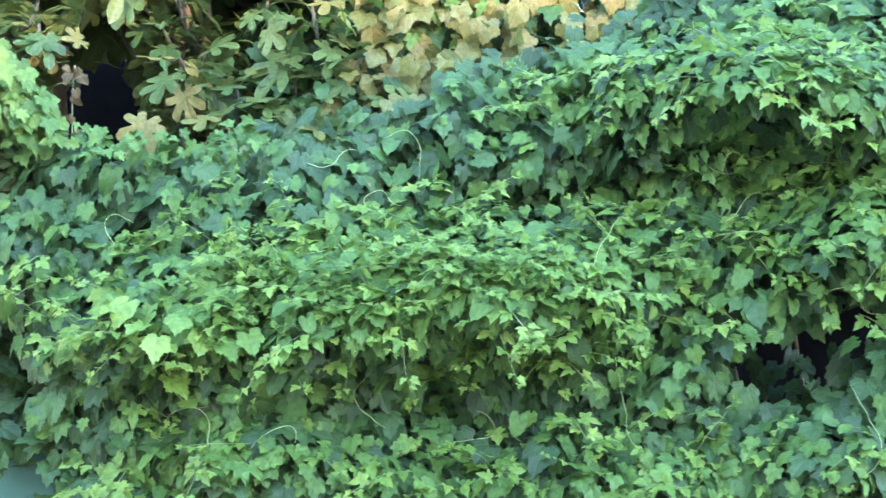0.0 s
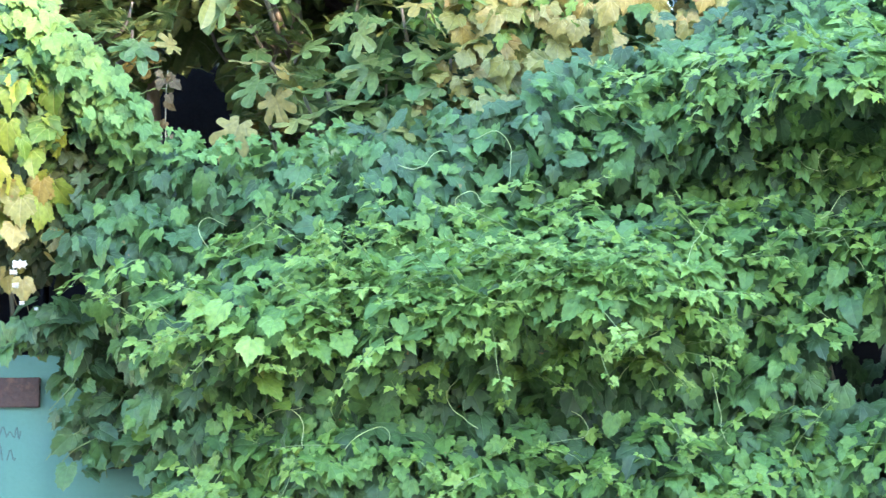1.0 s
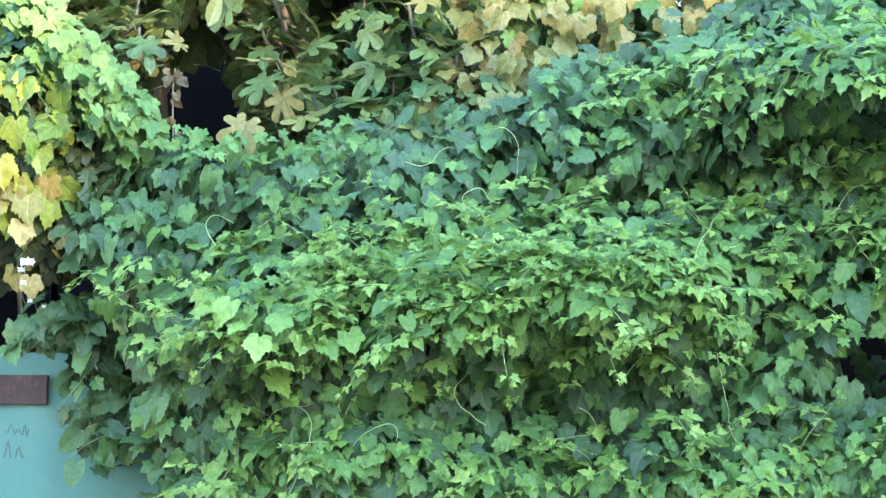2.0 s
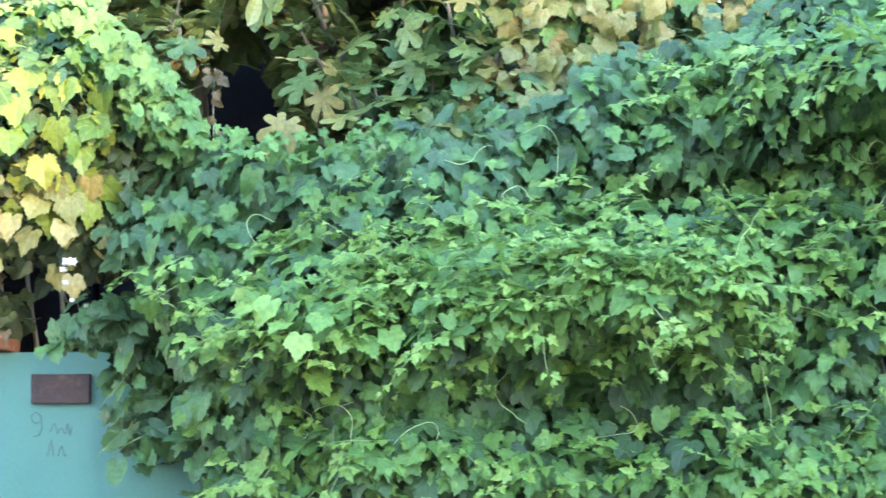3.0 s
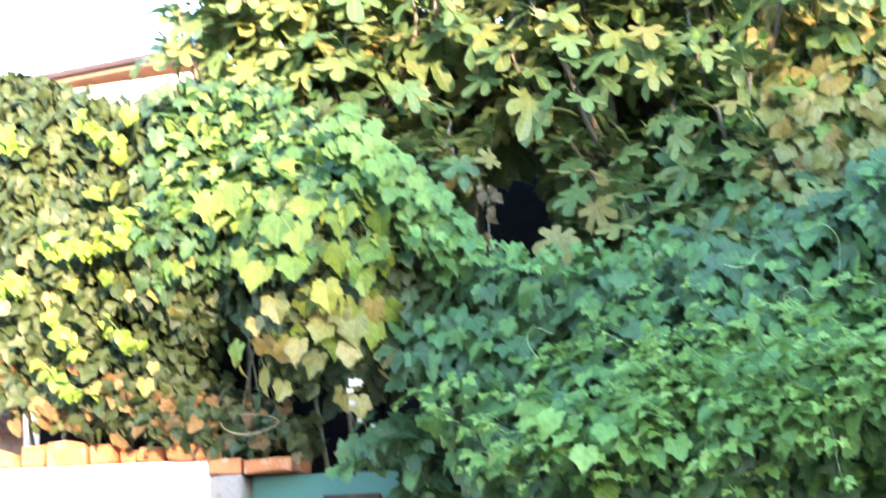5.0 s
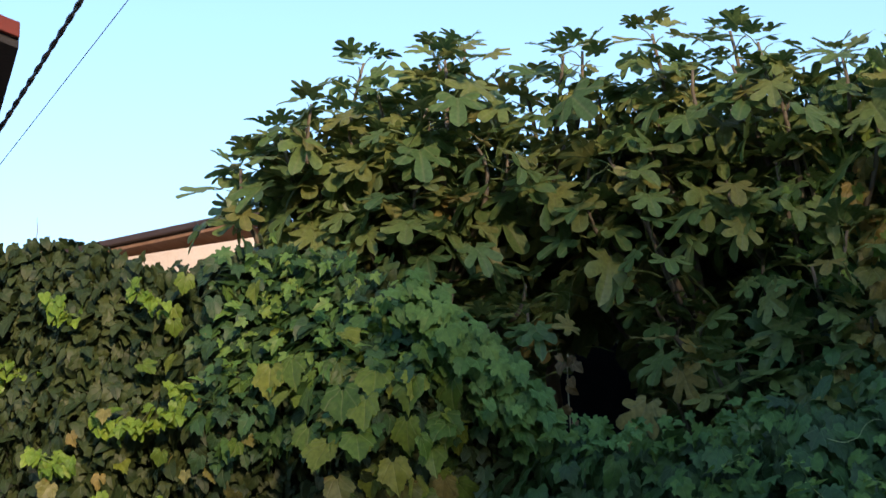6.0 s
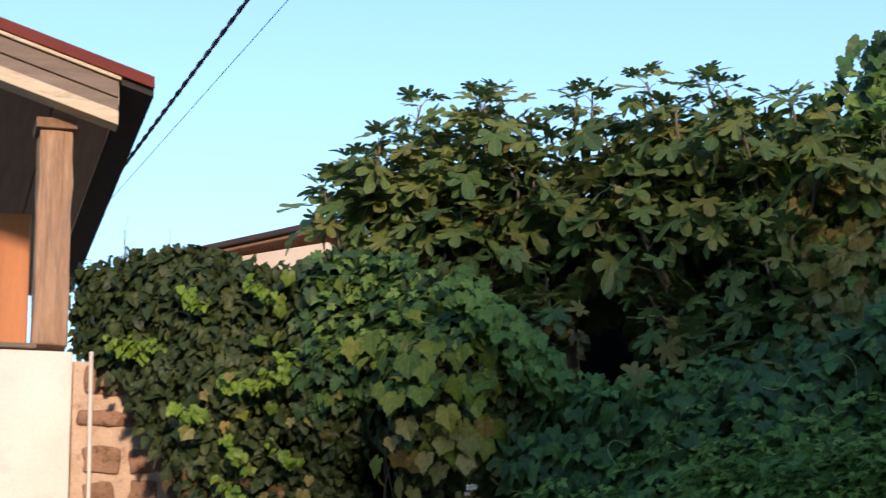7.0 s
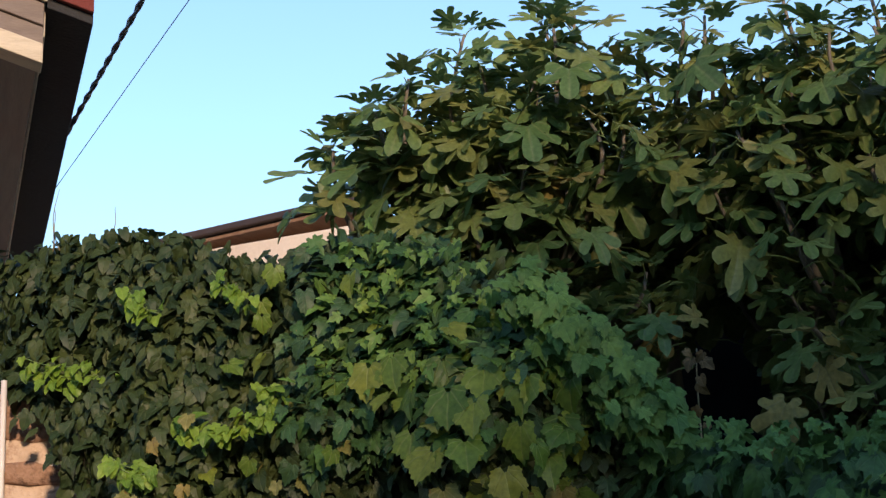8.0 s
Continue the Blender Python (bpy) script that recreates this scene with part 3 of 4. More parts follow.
            ls.append(rng.uniform(0.07, 0.115))
    lp, ln, ls = np.array(lp), np.array(ln), np.array(ls)
    tip, face = leaf_axes(ln, rng, 0.4, 0.3, 0.4)
    leaf_objects(GRAPE_FORMS, "pale", HOP_YOUNG, vine, lp, tip, face, ls)
    pos = np.stack([rng.uniform(0.85, 1.5, 60), rng.uniform(6.4, 6.6, 60), rng.uniform(1.75, 2.05, 60)], 1)
    tip, face = leaf_axes(np.tile(np.array((0, -1.0, 0)), (60, 1)), rng, 0.3, 0.5, 0.7)
    foliage(vine, HOP_FORMS, "hop", HOP, pos, tip, face, rng.uniform(0.06, 0.1, 60), name="inner_foliage")
    # woody stems up the wall
    for i in range(9):
        x = -1.1 + 0.36 * i
        t = np.linspace(0, 1, 14)
        pts = np.stack([x + 0.12 * np.sin(4 * t + i), 6.62 - 0.06 * np.sin(3 * t + i), 2.4 * t], 1)
        tubes("stem", [(pts, np.linspace(0.014, 0.005, 14))], DRY_STEM, vine, sides=6).matrix_parent_inverse = vine.matrix_world.inverted()


build_hop()


# hop sprays hanging in front of the gate
def build_gate_spray():
    rng = np.random.default_rng(5)
    vine = thing("hanging_hop_spray", "hop shoots hanging down over the green gate", "climbing plant", (-1.6, 6.1, 2.1))
    runs, lp, ln, ls = [], [], [], []
    for x, z, dx, dz, back, n in ((-1.58, 2.18, -0.20, -0.10, -0.12, 12), (-1.60, 2.15, -0.26, -0.15, -0.13, 16), (-1.40, 1.75, -0.26, -0.14, -0.08, 8), (-1.56, 2.14, -0.27, -0.13, -0.12, 12), (-1.52, 2.10, -0.14, -0.30, -0.08, 12), (-1.60, 2.20, -0.06, -0.34, 0.03, 24), (-1.55, 2.16, -0.10, -0.42, 0.04, 24), (-1.52, 1.98, -0.06, -0.34, 0.04, 22), (-1.44, 1.95, -0.04, -0.38, 0.05, 24), (-1.48, 2.12, -0.10, -0.45, 0.03, 22), (-1.42, 2.12, -0.10, -0.42, 0.05, 22), (-1.36, 2.10, -0.12, -0.40, 0.05, 22), (-1.34, 2.0, -0.20, -0.34, 0.05, 20), (-1.30, 2.10, -0.04, -0.52, 0.06, 22), (-1.26, 1.95, -0.06, -0.4, 0.05, 22), (-1.45, 1.85, -0.22, -0.22, -0.03, 7)):
        t = np.linspace(0, 1, 12)[:, None]
        pts = np.array((x, 6.15 + back + rng.normal(0, 0.01), z)) + np.array((dx, -0.02, dz)) * t ** 1.2 + np.array((0.03, 0.01, 0.0)) * np.sin(5 * t + x * 30)
        runs.append((pts, np.linspace(0.004, 0.0015, 12)))
        for k in range(n):
            s = rng.uniform(0, 1)
            lp.append(pts[int(s * 11)] + rng.normal(0, 0.028, 3) * np.array((1, 0.5, 1)))
            ln.append((rng.normal(0, 0.3), -1.0, 0.2))
            ls.append(rng.uniform(0.07, 0.115) * (1.1 - 0.3 * s))
    tubes("stem", runs, STEM, vine, sides=5).matrix_parent_inverse = vine.matrix_world.inverted()
    lp, ln, ls = np.array(lp), np.array(ln), np.array(ls)
    tip, face = leaf_axes(ln, rng, 0.3, 0.4, 0.6)
    foliage(vine, HOP_FORMS, "hop", HOP, lp, tip, face, ls, np.arange(len(lp)) % 2 == 0)


build_gate_spray()


# ---- ivy and grape vine over the street wall ----
def ivy_top(x):
    return np.interp(x, [-4.1, -3.72, -3.51, -3.17, -2.89, -2.7, -2.53, -2.32, -2.13, -1.93, -1.75, -1.58, -1.45], [3.76, 3.75, 3.73, 3.66, 3.51, 3.49, 3.54, 3.51, 3.46, 3.33, 3.16, 3.0, 2.8])


def ivy_low(x):
    return np.interp(x, [-4.1, -3.8, -3.62, -3.45, -3.2, -2.89, -2.67, -2.46, -2.24, -1.82, -1.7, -1.6], [3.27, 3.14, 2.98, 2.72, 2.34, 2.21, 2.21, 2.14, 2.10, 2.17, 2.30, 2.42])


def ivy_depth(x, z):
    y = 6.14 + 0.34 * np.clip(-x - 3.2, 0, 1) + 0.22 * np.clip(z - 2.9, 0, 1) - 0.32 * bump2(x, z, -1.88, 2.70, 0.28, 0.32)
    y += 0.20 * bump2(x, z, -2.28, 2.42, 0.20, 0.20)
    return y - 0.06 * wave(x, z, 7.0, 1.1) - 0.03 * wave(x, z, 17.0, 0.2)


def ivy_keep(x, z):
    hollow = ((x + 2.30) / 0.17) ** 2 + ((z - 2.46) / 0.14) ** 2 < 1
    hollow |= ((x + 2.08) / 0.13) ** 2 + ((z - 2.30) / 0.09) ** 2 < 1
    hollow |= ((x + 1.82) / 0.20) ** 2 + ((z - 2.18) / 0.13) ** 2 < 1
    hollow |= ((x + 2.72) / 0.07) ** 2 + ((z - 2.62) / 0.06) ** 2 < 1
    return (z < ivy_top(x)) & (z > ivy_low(x)) & ~hollow


def build_ivy():
    rng = np.random.default_rng(21)
    vine = thing("ivy", "dark green ivy with lime new shoots over the street wall", "climbing plant", (-3.0, 6.4, 2.1))
    for count, layer in ((7000, 0.0), (5200, 0.06), (4600, 0.14), (4000, 0.24)):
        pos, normal = scatter(count, -4.1, -1.45, 2.0, 3.8, ivy_keep, ivy_depth, rng, layer, 0.022)
        low = pos[:, 2] < ivy_top(pos[:, 0]) + 0.012
        pos, normal = pos[low], normal[low]
        tip, face = leaf_axes(normal, rng, 0.35, 0.45, 0.5)
        size = rng.uniform(0.042, 0.080, len(pos)) * (1 + 0.6 * layer)
        own = None
        if layer == 0.0:
            own = np.zeros(len(pos), bool)
            own[np.nonzero((pos[:, 0] < -2.4) & (pos[:, 0] > -3.4) & (pos[:, 2] > 2.6) & (pos[:, 2] < 3.2))[0][:270]] = True
        foliage(vine, IVY_FORMS, "ivy", IVY, pos, tip, face, size, own)
    # lime new shoots in short drooping strings
    lp, ln, ls, runs = [], [], [], []
    for x, z, dx, dz in ((-3.72, 3.24, 0.28, -0.06), (-3.70, 3.20, 0.30, -0.06), (-3.46, 3.18, 0.26, -0.12), (-2.98, 2.92, 0.18, -0.06), (-2.86, 2.87, 0.20, 0.04), (-2.96, 2.88, 0.28, 0.01), (-3.24, 2.82, 0.17, -0.05), (-3.20, 2.79, 0.16, -0.05), (-3.23, 3.40, 0.13, -0.10), (-2.93, 3.44, 0.15, -0.12), (-2.69, 3.01, 0.05, -0.03), (-3.0, 2.45, 0.18, -0.12), (-2.75, 2.6, 0.15, -0.1), (-2.95, 2.62, 0.12, -0.16)):
        t = np.linspace(0, 1, 10)[:, None]
        y = float(ivy_depth(np.array([x]), np.array([z]))[0]) - 0.11
        pts = np.array((x, y, z)) + np.array((dx, -0.02, dz)) * t + np.array((0, 0, -0.02)) * np.sin(t * math.pi)
        runs.append((pts, 0.0018))
        for k in range(22):
            lp.append(pts[rng.integers(0, 10)] + rng.normal(0, 0.016, 3))
            ln.append((rng.normal(0, 0.3), -1.0, 0.5))
            ls.append(rng.uniform(0.03, 0.06))
    for run in runs:
        tubes("shoot", [run], STEM, vine, sides=4).matrix_parent_inverse = vine.matrix_world.inverted()
    lp, ln, ls = np.array(lp), np.array(ln), np.array(ls)
    tip, face = leaf_axes(ln, rng, 0.3, 0.3, 0.4)
    foliage(vine, IVY_FORMS, "young_ivy", IVY_YOUNG, lp, tip, face, ls, name="young_foliage")
    for x, z, h, lean in ((-3.74, 3.68, 0.24, 0.02), (-3.71, 3.68, 0.17, -0.03), (-3.5, 3.66, 0.16, 0.03), (-3.47, 3.66, 0.08, 0.06), (-3.3, 3.64, 0.06, -0.03)):
        t = np.linspace(0, 1, 8)[:, None]
        pts = np.array((x, 6.45, z)) + np.array((lean, 0.0, h)) * t + np.array((0.008, 0, 0)) * np.sin(6 * t + x * 40)
        tubes("bare_shoot", [(pts, np.linspace(0.003, 0.0012, 8))], DRY_STEM, vine, sides=5).matrix_parent_inverse = vine.matrix_world.inverted()
    # dry leaves caught under the overhang
    pos, normal = scatter(450, -3.3, -1.7, 2.05, 2.6, lambda x, z: (z > ivy_low(x) - 0.02) & (z < ivy_low(x) + 0.20) & (x < -2.05), ivy_depth, rng, 0.0, 0.03)
    tip, face = leaf_axes(normal, rng, 0.0, 0.6, 0.5)
    foliage(vine, IVY_FORMS, "dry", DRY, pos, tip, face, rng.uniform(0.04, 0.08, len(pos)), name="dry_foliage")
    runs = []
    for i in range(8):
        t = np.linspace(0, 1, 12)
        pts = np.stack([-3.3 + 0.2 * i + 0.1 * np.sin(5 * t + i), 6.67 + 0.03 * np.sin(6 * t), 0.02 + 3.1 * t], 1)
        runs.append((pts, np.linspace(0.018, 0.006, 12)))
    tubes("stem", runs, DRY_STEM, vine, sides=6).matrix_parent_inverse = vine.matrix_world.inverted()


build_ivy()


def build_grape():
    rng = np.random.default_rng(31)
    vine = thing("grape_vine", "yellow-green grape vine leaves spilling over the ivy", "climbing plant", (-1.9, 6.2, 2.2))
    for count, x0, x1, z0, z1, material, key, a, b in ((70, -2.2, -1.62, 2.5, 3.15, GRAPE, "grape", 0.07, 0.12), (26, -2.1, -1.65, 2.3, 2.6, YELLOW, "yellow", 0.07, 0.12), (40, -2.9, -1.62, 2.7, 3.4, GRAPE, "grape", 0.05, 0.09), (22, -3.1, -2.4, 2.4, 3.0, YELLOW, "yellow", 0.05, 0.08)):
        pos, normal = scatter(count, x0, x1, z0, z1, ivy_keep, ivy_depth, rng, -0.07, 0.05)
        tip, face = leaf_axes(normal, rng, 0.35, 0.35, 0.45)
        foliage(vine, GRAPE_FORMS, key, material, pos, tip, face, rng.uniform(a, b, len(pos)), rng.random(len(pos)) < 0.6)
    # the broad leaves that hang as a curtain over the corner
    curtain = [(-2.297, 2.985), (-2.221, 3.004), (-2.055, 2.98), (-1.876, 2.91), (-1.736, 2.863), (-1.863, 2.788), (-1.76, 2.728), (-2.117, 2.74), (-2.011, 2.663), (-1.631, 2.871), (-1.903, 2.672), (-1.818, 2.598), (-1.66, 2.75), (-1.95, 2.83), (-1.70, 2.63)]
    fringe = [(-1.998, 2.552), (-1.786, 2.52), (-1.726, 2.474), (-1.831, 2.46), (-1.916, 2.40), (-1.75, 2.38), (-1.86, 2.36), (-1.68, 2.55)]
    for spots, material, key, big in ((curtain, GRAPE, "grape", 0.125), (fringe, YELLOW, "yellow", 0.105)):
        xz = np.array(spots)
        pos = np.stack([xz[:, 0], ivy_depth(xz[:, 0], xz[:, 1]) - rng.uniform(0.12, 0.17, len(xz)), xz[:, 1] + 0.05], 1)
        tip, face = leaf_axes(np.tile(np.array((0, -1.0, 0.1)), (len(xz), 1)), rng, 0.35, 0.2, 0.22)
        leaf_objects(GRAPE_FORMS, key, material, vine, pos, tip, face, rng.uniform(0.85, 1.1, len(xz)) * big)
    pos, normal = scatter(1100, -2.6, -1.55, 2.75, 3.6, ivy_keep, ivy_depth, rng, -0.05, 0.03)
    tip, face = leaf_axes(normal, rng, 0.7, 0.35, 0.5)
    foliage(vine, HOP_FORMS, "hop", HOP, pos, tip, face, rng.uniform(0.05, 0.09, len(pos)))
    pos, normal = scatter(420, -2.5, -1.6, 2.95, 3.6, ivy_keep, ivy_depth, rng, -0.09, 0.04)
    tip, face = leaf_axes(normal, rng, 0.7, 0.45, 0.7)
    foliage(vine, YOUNG_FORMS, "young", HOP_YOUNG, pos, tip, face, rng.uniform(0.04, 0.075, len(pos)), name="young_foliage")
    # the hop cascade that runs down from the dome to the gap
    a = rng.random(330)
    pos = np.stack([-1.80 + 0.42 * a, 5.98 - 0.05 * np.sin(3 * a), 3.24 - 0.50 * a], 1) + rng.normal(0, 0.045, (330, 3))
    tip, face = leaf_axes(np.tile(np.array((0.3, -1.0, 0.3)), (330, 1)), rng, 0.6, 0.3, 0.4)
    tip = unit(tip + 0.6 * np.array((0.7, 0, -0.6)))
    face = unit(face - tip * np.sum(face * tip, 1, keepdims=True))
    foliage(vine, HOP_FORMS, "mid", HOP_MID, pos, tip, face, rng.uniform(0.05, 0.09, 330), name="cascade_foliage")
    runs = []
    for i in range(6):
        t = np.linspace(0, 1, 10)
        x0 = rng.uniform(-2.4, -1.7)
        pts = np.stack([x0 + rng.normal(0, 0.2) * t, 6.27 - 0.04 * np.sin(3 * t), 3.1 - 0.9 * t + 0.06 * np.sin(5 * t + i)], 1)
        runs.append((pts, np.linspace(0.004, 0.0018, 10)))
    tubes("stem", runs, DRY_STEM, vine, sides=5).matrix_parent_inverse = vine.matrix_world.inverted()


build_grape()


# vines climbing to the right of the fig tree
def build_tower():
    rng = np.random.default_rng(41)
    vine = thing("climbing_vine", "yellow and green vine leaves hanging from tall growth", "climbing plant", (0.6, 6.9, 0))
    top = lambda x: np.interp(x, [-0.75, -0.45, -0.2, 0.0, 0.3, 2.6], [3.6, 4.1, 4.25, 4.5, 4.75, 4.9])
    # Leaves reach down unseen behind the hop, added to block sun from the gap.
    low = lambda x: np.interp(x, [-0.75, -0.3, 2.6], [2.5, 2.3, 2.3])
    keep = lambda x, z: (z < top(x)) & (z > low(x))
    depth = lambda x, z: 6.78 + 0.18 * (z - 3.0) - 0.06 * wave(x, z, 6.0, 0.9) + 0.12 * np.clip(-x, 0, 1)
    for count, layer in ((2300, 0.0), (1700, 0.10), (1300, 0.22)):
        pos, normal = scatter(count, -0.75, 2.6, 2.3, 4.9, keep, depth, rng, layer, 0.04)
        tip, face = leaf_axes(normal, rng, 0.3, 0.4, 0.5)
        foliage(vine, HOP_FORMS, "hop", HOP, pos, tip, face, rng.uniform(0.08, 0.13, len(pos)))
    pos, normal = scatter(420, -0.36, 0.9, 2.95, 3.75, keep, depth, rng, -0.05, 0.05)
    tip, face = leaf_axes(normal, rng, 0.2, 0.35, 0.4)
    foliage(vine, GRAPE_FORMS, "yellow", YELLOW, pos, tip, face, rng.uniform(0.07, 0.125, len(pos)), np.arange(len(pos)) % 2 == 0)
    pos, normal = scatter(260, -0.6, 0.3, 3.3, 4.4, keep, depth, rng, -0.05, 0.05)
    tip, face = leaf_axes(normal, rng, 0.3, 0.4, 0.6)
    foliage(vine, YOUNG_FORMS, "young", HOP_YOUNG, pos, tip, face, rng.uniform(0.05, 0.09, len(pos)), name="young_foliage")
    for i in range(8):
        t = np.linspace(0, 1, 12)
        pts = np.stack([-0.4 + 0.38 * i + 0.1 * np.sin(5 * t + i), 7.15 + 0.04 * np.sin(6 * t), 4.3 * t], 1)
        tubes("stem", [(pts, np.linspace(0.02, 0.006, 12))], DRY_STEM, vine, sides=6).matrix_parent_inverse = vine.matrix_world.inverted()


build_tower()


# ---- fig tree ----
def fig_top(x):
    return np.interp(x, [-3.1, -3.02, -2.86, -2.58, -2.47, -2.31, -2.17, -1.96, -1.84, -1.67, -1.5, -1.31, -1.07, -0.7, -0.58, -0.48, -0.38, -0.15, 0.3], [3.7, 3.95, 4.2, 4.27, 4.31, 4.45, 4.37, 4.47, 4.49, 4.42, 4.40, 4.43, 4.46, 4.41, 4.23, 4.13, 4.25, 4.25, 4.2])


def fig_low(x):
    return np.interp(x, [-3.1, -2.85, -2.36, -1.99, -1.68, -1.43, -1.23, -0.81, -0.3, 0.3], [3.75, 3.75, 3.6, 3.4, 3.1, 3.05, 2.95, 2.75, 2.8, 3.0])


def build_fig():
    rng = np.random.default_rng(51)
    tree = thing("fig_tree", "spreading fig tree with large lobed dull green leaves", "tree", (-0.7, 7.6, 0))
    inv = tree.matrix_world.inverted()
    root = np.array((-0.7, 7.6, 0.0))
    fork = np.array((-0.8, 7.55, 1.2))
    t = np.linspace(0, 1, 9)[:, None]
    trunk = root + (fork - root) * t + np.array((0.06, 0.03, 0)) * np.sin(5 * t)
    tubes("trunk", [(trunk, np.linspace(0.13, 0.09, 9))], BARK, tree, sides=10).matrix_parent_inverse = inv
    limb_ends = [np.array((x, y, z)) for x, y, z in ((-2.6, 7.3, 3.5), (-2.1, 7.1, 3.4), (-1.7, 7.7, 3.7), (-0.95, 7.2, 3.2), (-0.75, 7.6, 3.5), (-0.5, 7.2, 3.3), (-1.9, 7.9, 3.6))]
    for e in limb_ends:
        t = np.linspace(0, 1, 12)[:, None]
        bend = np.array((e[0] - 0.1, e[1] + 0.3, 1.5))
        pts = (1 - t) ** 2 * fork + 2 * t * (1 - t) * bend + t ** 2 * e + rng.normal(0, 0.012, (12, 3)) * np.sin(t * math.pi)
        tubes("limb", [(pts, np.linspace(0.07, 0.026, 12))], BARK, tree, sides=8).matrix_parent_inverse = inv
    tips = []
    def in_gap(x, y, z):
        k = y / 7.0
        return (((x / k + 1.37) / 0.27) ** 2 + (((z - 1.6) / k - 1.50) / 0.28) ** 2 < 1) | (((x / k + 1.08) / 0.14) ** 2 + (((z - 1.6) / k - 1.24) / 0.10) ** 2 < 1)

    while len(tips) < 320:
        x, z, y = rng.uniform(-2.79, 0.1), rng.uniform(2.75, 4.6), rng.uniform(6.75, 7.9)
        if in_gap(x, y, z) or (220 < len(tips) < 275 and x > -1.7) or (len(tips) >= 275 and (x < -1.5 or z < 3.9)):
            continue
        lift = 0.02 + 0.08 * (y - 6.75)
        if z < fig_top(x) - lift and z > fig_low(x) + 0.08:
            if all(np.linalg.norm(np.array((x, y, z)) - q) > 0.115 for q in tips):
                tips.append(np.array((x, y, z)))
    # leading shoots that stand out of the crown
    for x, z in ((-2.31, 4.49), (-2.74, 4.14), (-2.56, 4.22), (-1.97, 4.44), (-1.84, 4.45), (-1.07, 4.42), (-0.76, 4.38), (-0.36, 4.22), (-1.35, 4.37)):
        tips.append(np.array((x, 7.0 + rng.uniform(-0.05, 0.1), z + 0.06)))
    twigs, stalks, lp, lt, lf, ls = [], [], [], [], [], []
    for q in tips:
        e = min(limb_ends, key=lambda p: np.linalg.norm(p - q) + 1.5 * max(0, p[2] - q[2]))
        if q[2] < 3.3:
            e = e - np.array((0, 0, 0.8)) * (3.3 - q[2])
        t = np.linspace(0, 1, 9)[:, None]
        lean = unit(np.array((rng.normal(0, 0.25), -0.15 + rng.normal(0, 0.2), 1.0)))
        mid = q - lean * 0.28
        pts = (1 - t) ** 2 * e + 2 * t * (1 - t) * mid + t ** 2 * q
        twigs.append((pts, np.linspace(0.016, 0.006, 9)))
        count = rng.integers(7, 11)
        for k in range(count):
            along = k / count
            at = q - lean * 0.26 * (1 - along)
            a = 2.4 * k + rng.uniform(0, 1)
            out = unit(np.array((math.cos(a), math.sin(a) - 0.35, 0.25 + 0.9 * along ** 2)))
            stalk = rng.uniform(0.06, 0.13) * (1.15 - 0.5 * along)
            base = at + out * stalk
            stalks.append((np.stack([at, at + out * stalk * 0.5 + np.array((0, 0, 0.01)), base]), 0.0028))
            hang = 1.0 - along ** 1.3
            tip = unit(0.8 * out * np.array((1, 1, 0.4)) + np.array((0, -0.15, 0.1 - 1.0 * hang)) + rng.normal(0, 0.2, 3))
            face = hang * (0.75 * out + np.array((0, -0.5, 0.35))) + (1 - hang) * (0.25 * out + np.array((0, -0.2, 1.0))) + rng.normal(0, 0.36, 3)
            face = unit(face - tip * (face @ tip))
            lp.append(base)
            lt.append(tip)
            lf.append(face)
            ls.append(rng.uniform(0.13, 0.25) * (1.1 - 0.45 * along))
    for run in twigs:
        tubes("twig", [run], BARK, tree, sides=6).matrix_parent_inverse = inv
    for q in tips:
        for k in range(4):
            a = 1.57 * k + q[0] * 20
            out = np.array((math.cos(a), math.sin(a) - 0.2, 0.55))
            tip = unit(out + rng.normal(0, 0.15, 3))
            face = np.array((0, -0.4, 1.0)) - 0.3 * out + rng.normal(0, 0.2, 3)
            lp.append(q + 0.03 * out)
            lt.append(tip)
            lf.append(unit(face - tip * (face @ tip)))
            ls.append(rng.uniform(0.08, 0.14))
    tubes("leaf_stalk", stalks, STEM, tree, sides=4, kind="stuff").matrix_parent_inverse = inv
    lp, lt, lf, ls = np.array(lp), np.array(lt), np.array(lf), np.array(ls)
    heart = lp + lt * (0.4 * ls)[:, None]
    k = heart[:, 1] / 7.0
    hx, hz = heart[:, 0] / k, (heart[:, 2] - 1.6) / k
    clear = (((hx + 1.39) / 0.24) ** 2 + ((hz - 1.50) / 0.27) ** 2 > 1) & (((hx + 1.08) / 0.13) ** 2 + ((hz - 1.23) / 0.09) ** 2 > 1)
    lp, lt, lf, ls = lp[clear], lt[clear], lf[clear], ls[clear]
    old = (lp[:, 2] < 3.25) & (lp[:, 0] > -2.0) & (lp[:, 0] < -0.7) & (rng.random(len(lp)) < 0.08)
    old |= rng.random(len(lp)) < 0.03
    front = ~old & (lp[:, 1] < 7.15)
    pick = np.zeros(len(lp), bool)
    pick[np.nonzero(front)[0][:280]] = True
    foliage(tree, FIG_FORMS, "fig", FIG, lp[~old], lt[~old], lf[~old], ls[~old], pick[~old])
    leaf_objects(FIG_FORMS, "old_fig", FIG_OLD, tree, lp[old], lt[old], lf[old], ls[old])
    # yellowed leaves round the dark gap
    some = np.array([(-1.06, 6.66, 3.14, 0.17), (-1.10, 6.64, 2.94, 0.20), (-1.00, 6.68, 3.06, 0.17), (-1.44, 6.75, 3.20, 0.10), (-1.38, 6.75, 3.24, 0.12)])
    tip, face = leaf_axes(np.tile(np.array((0.1, -1.0, 0.2)), (len(some), 1)), rng, 0.5, 0.45, 0.6)
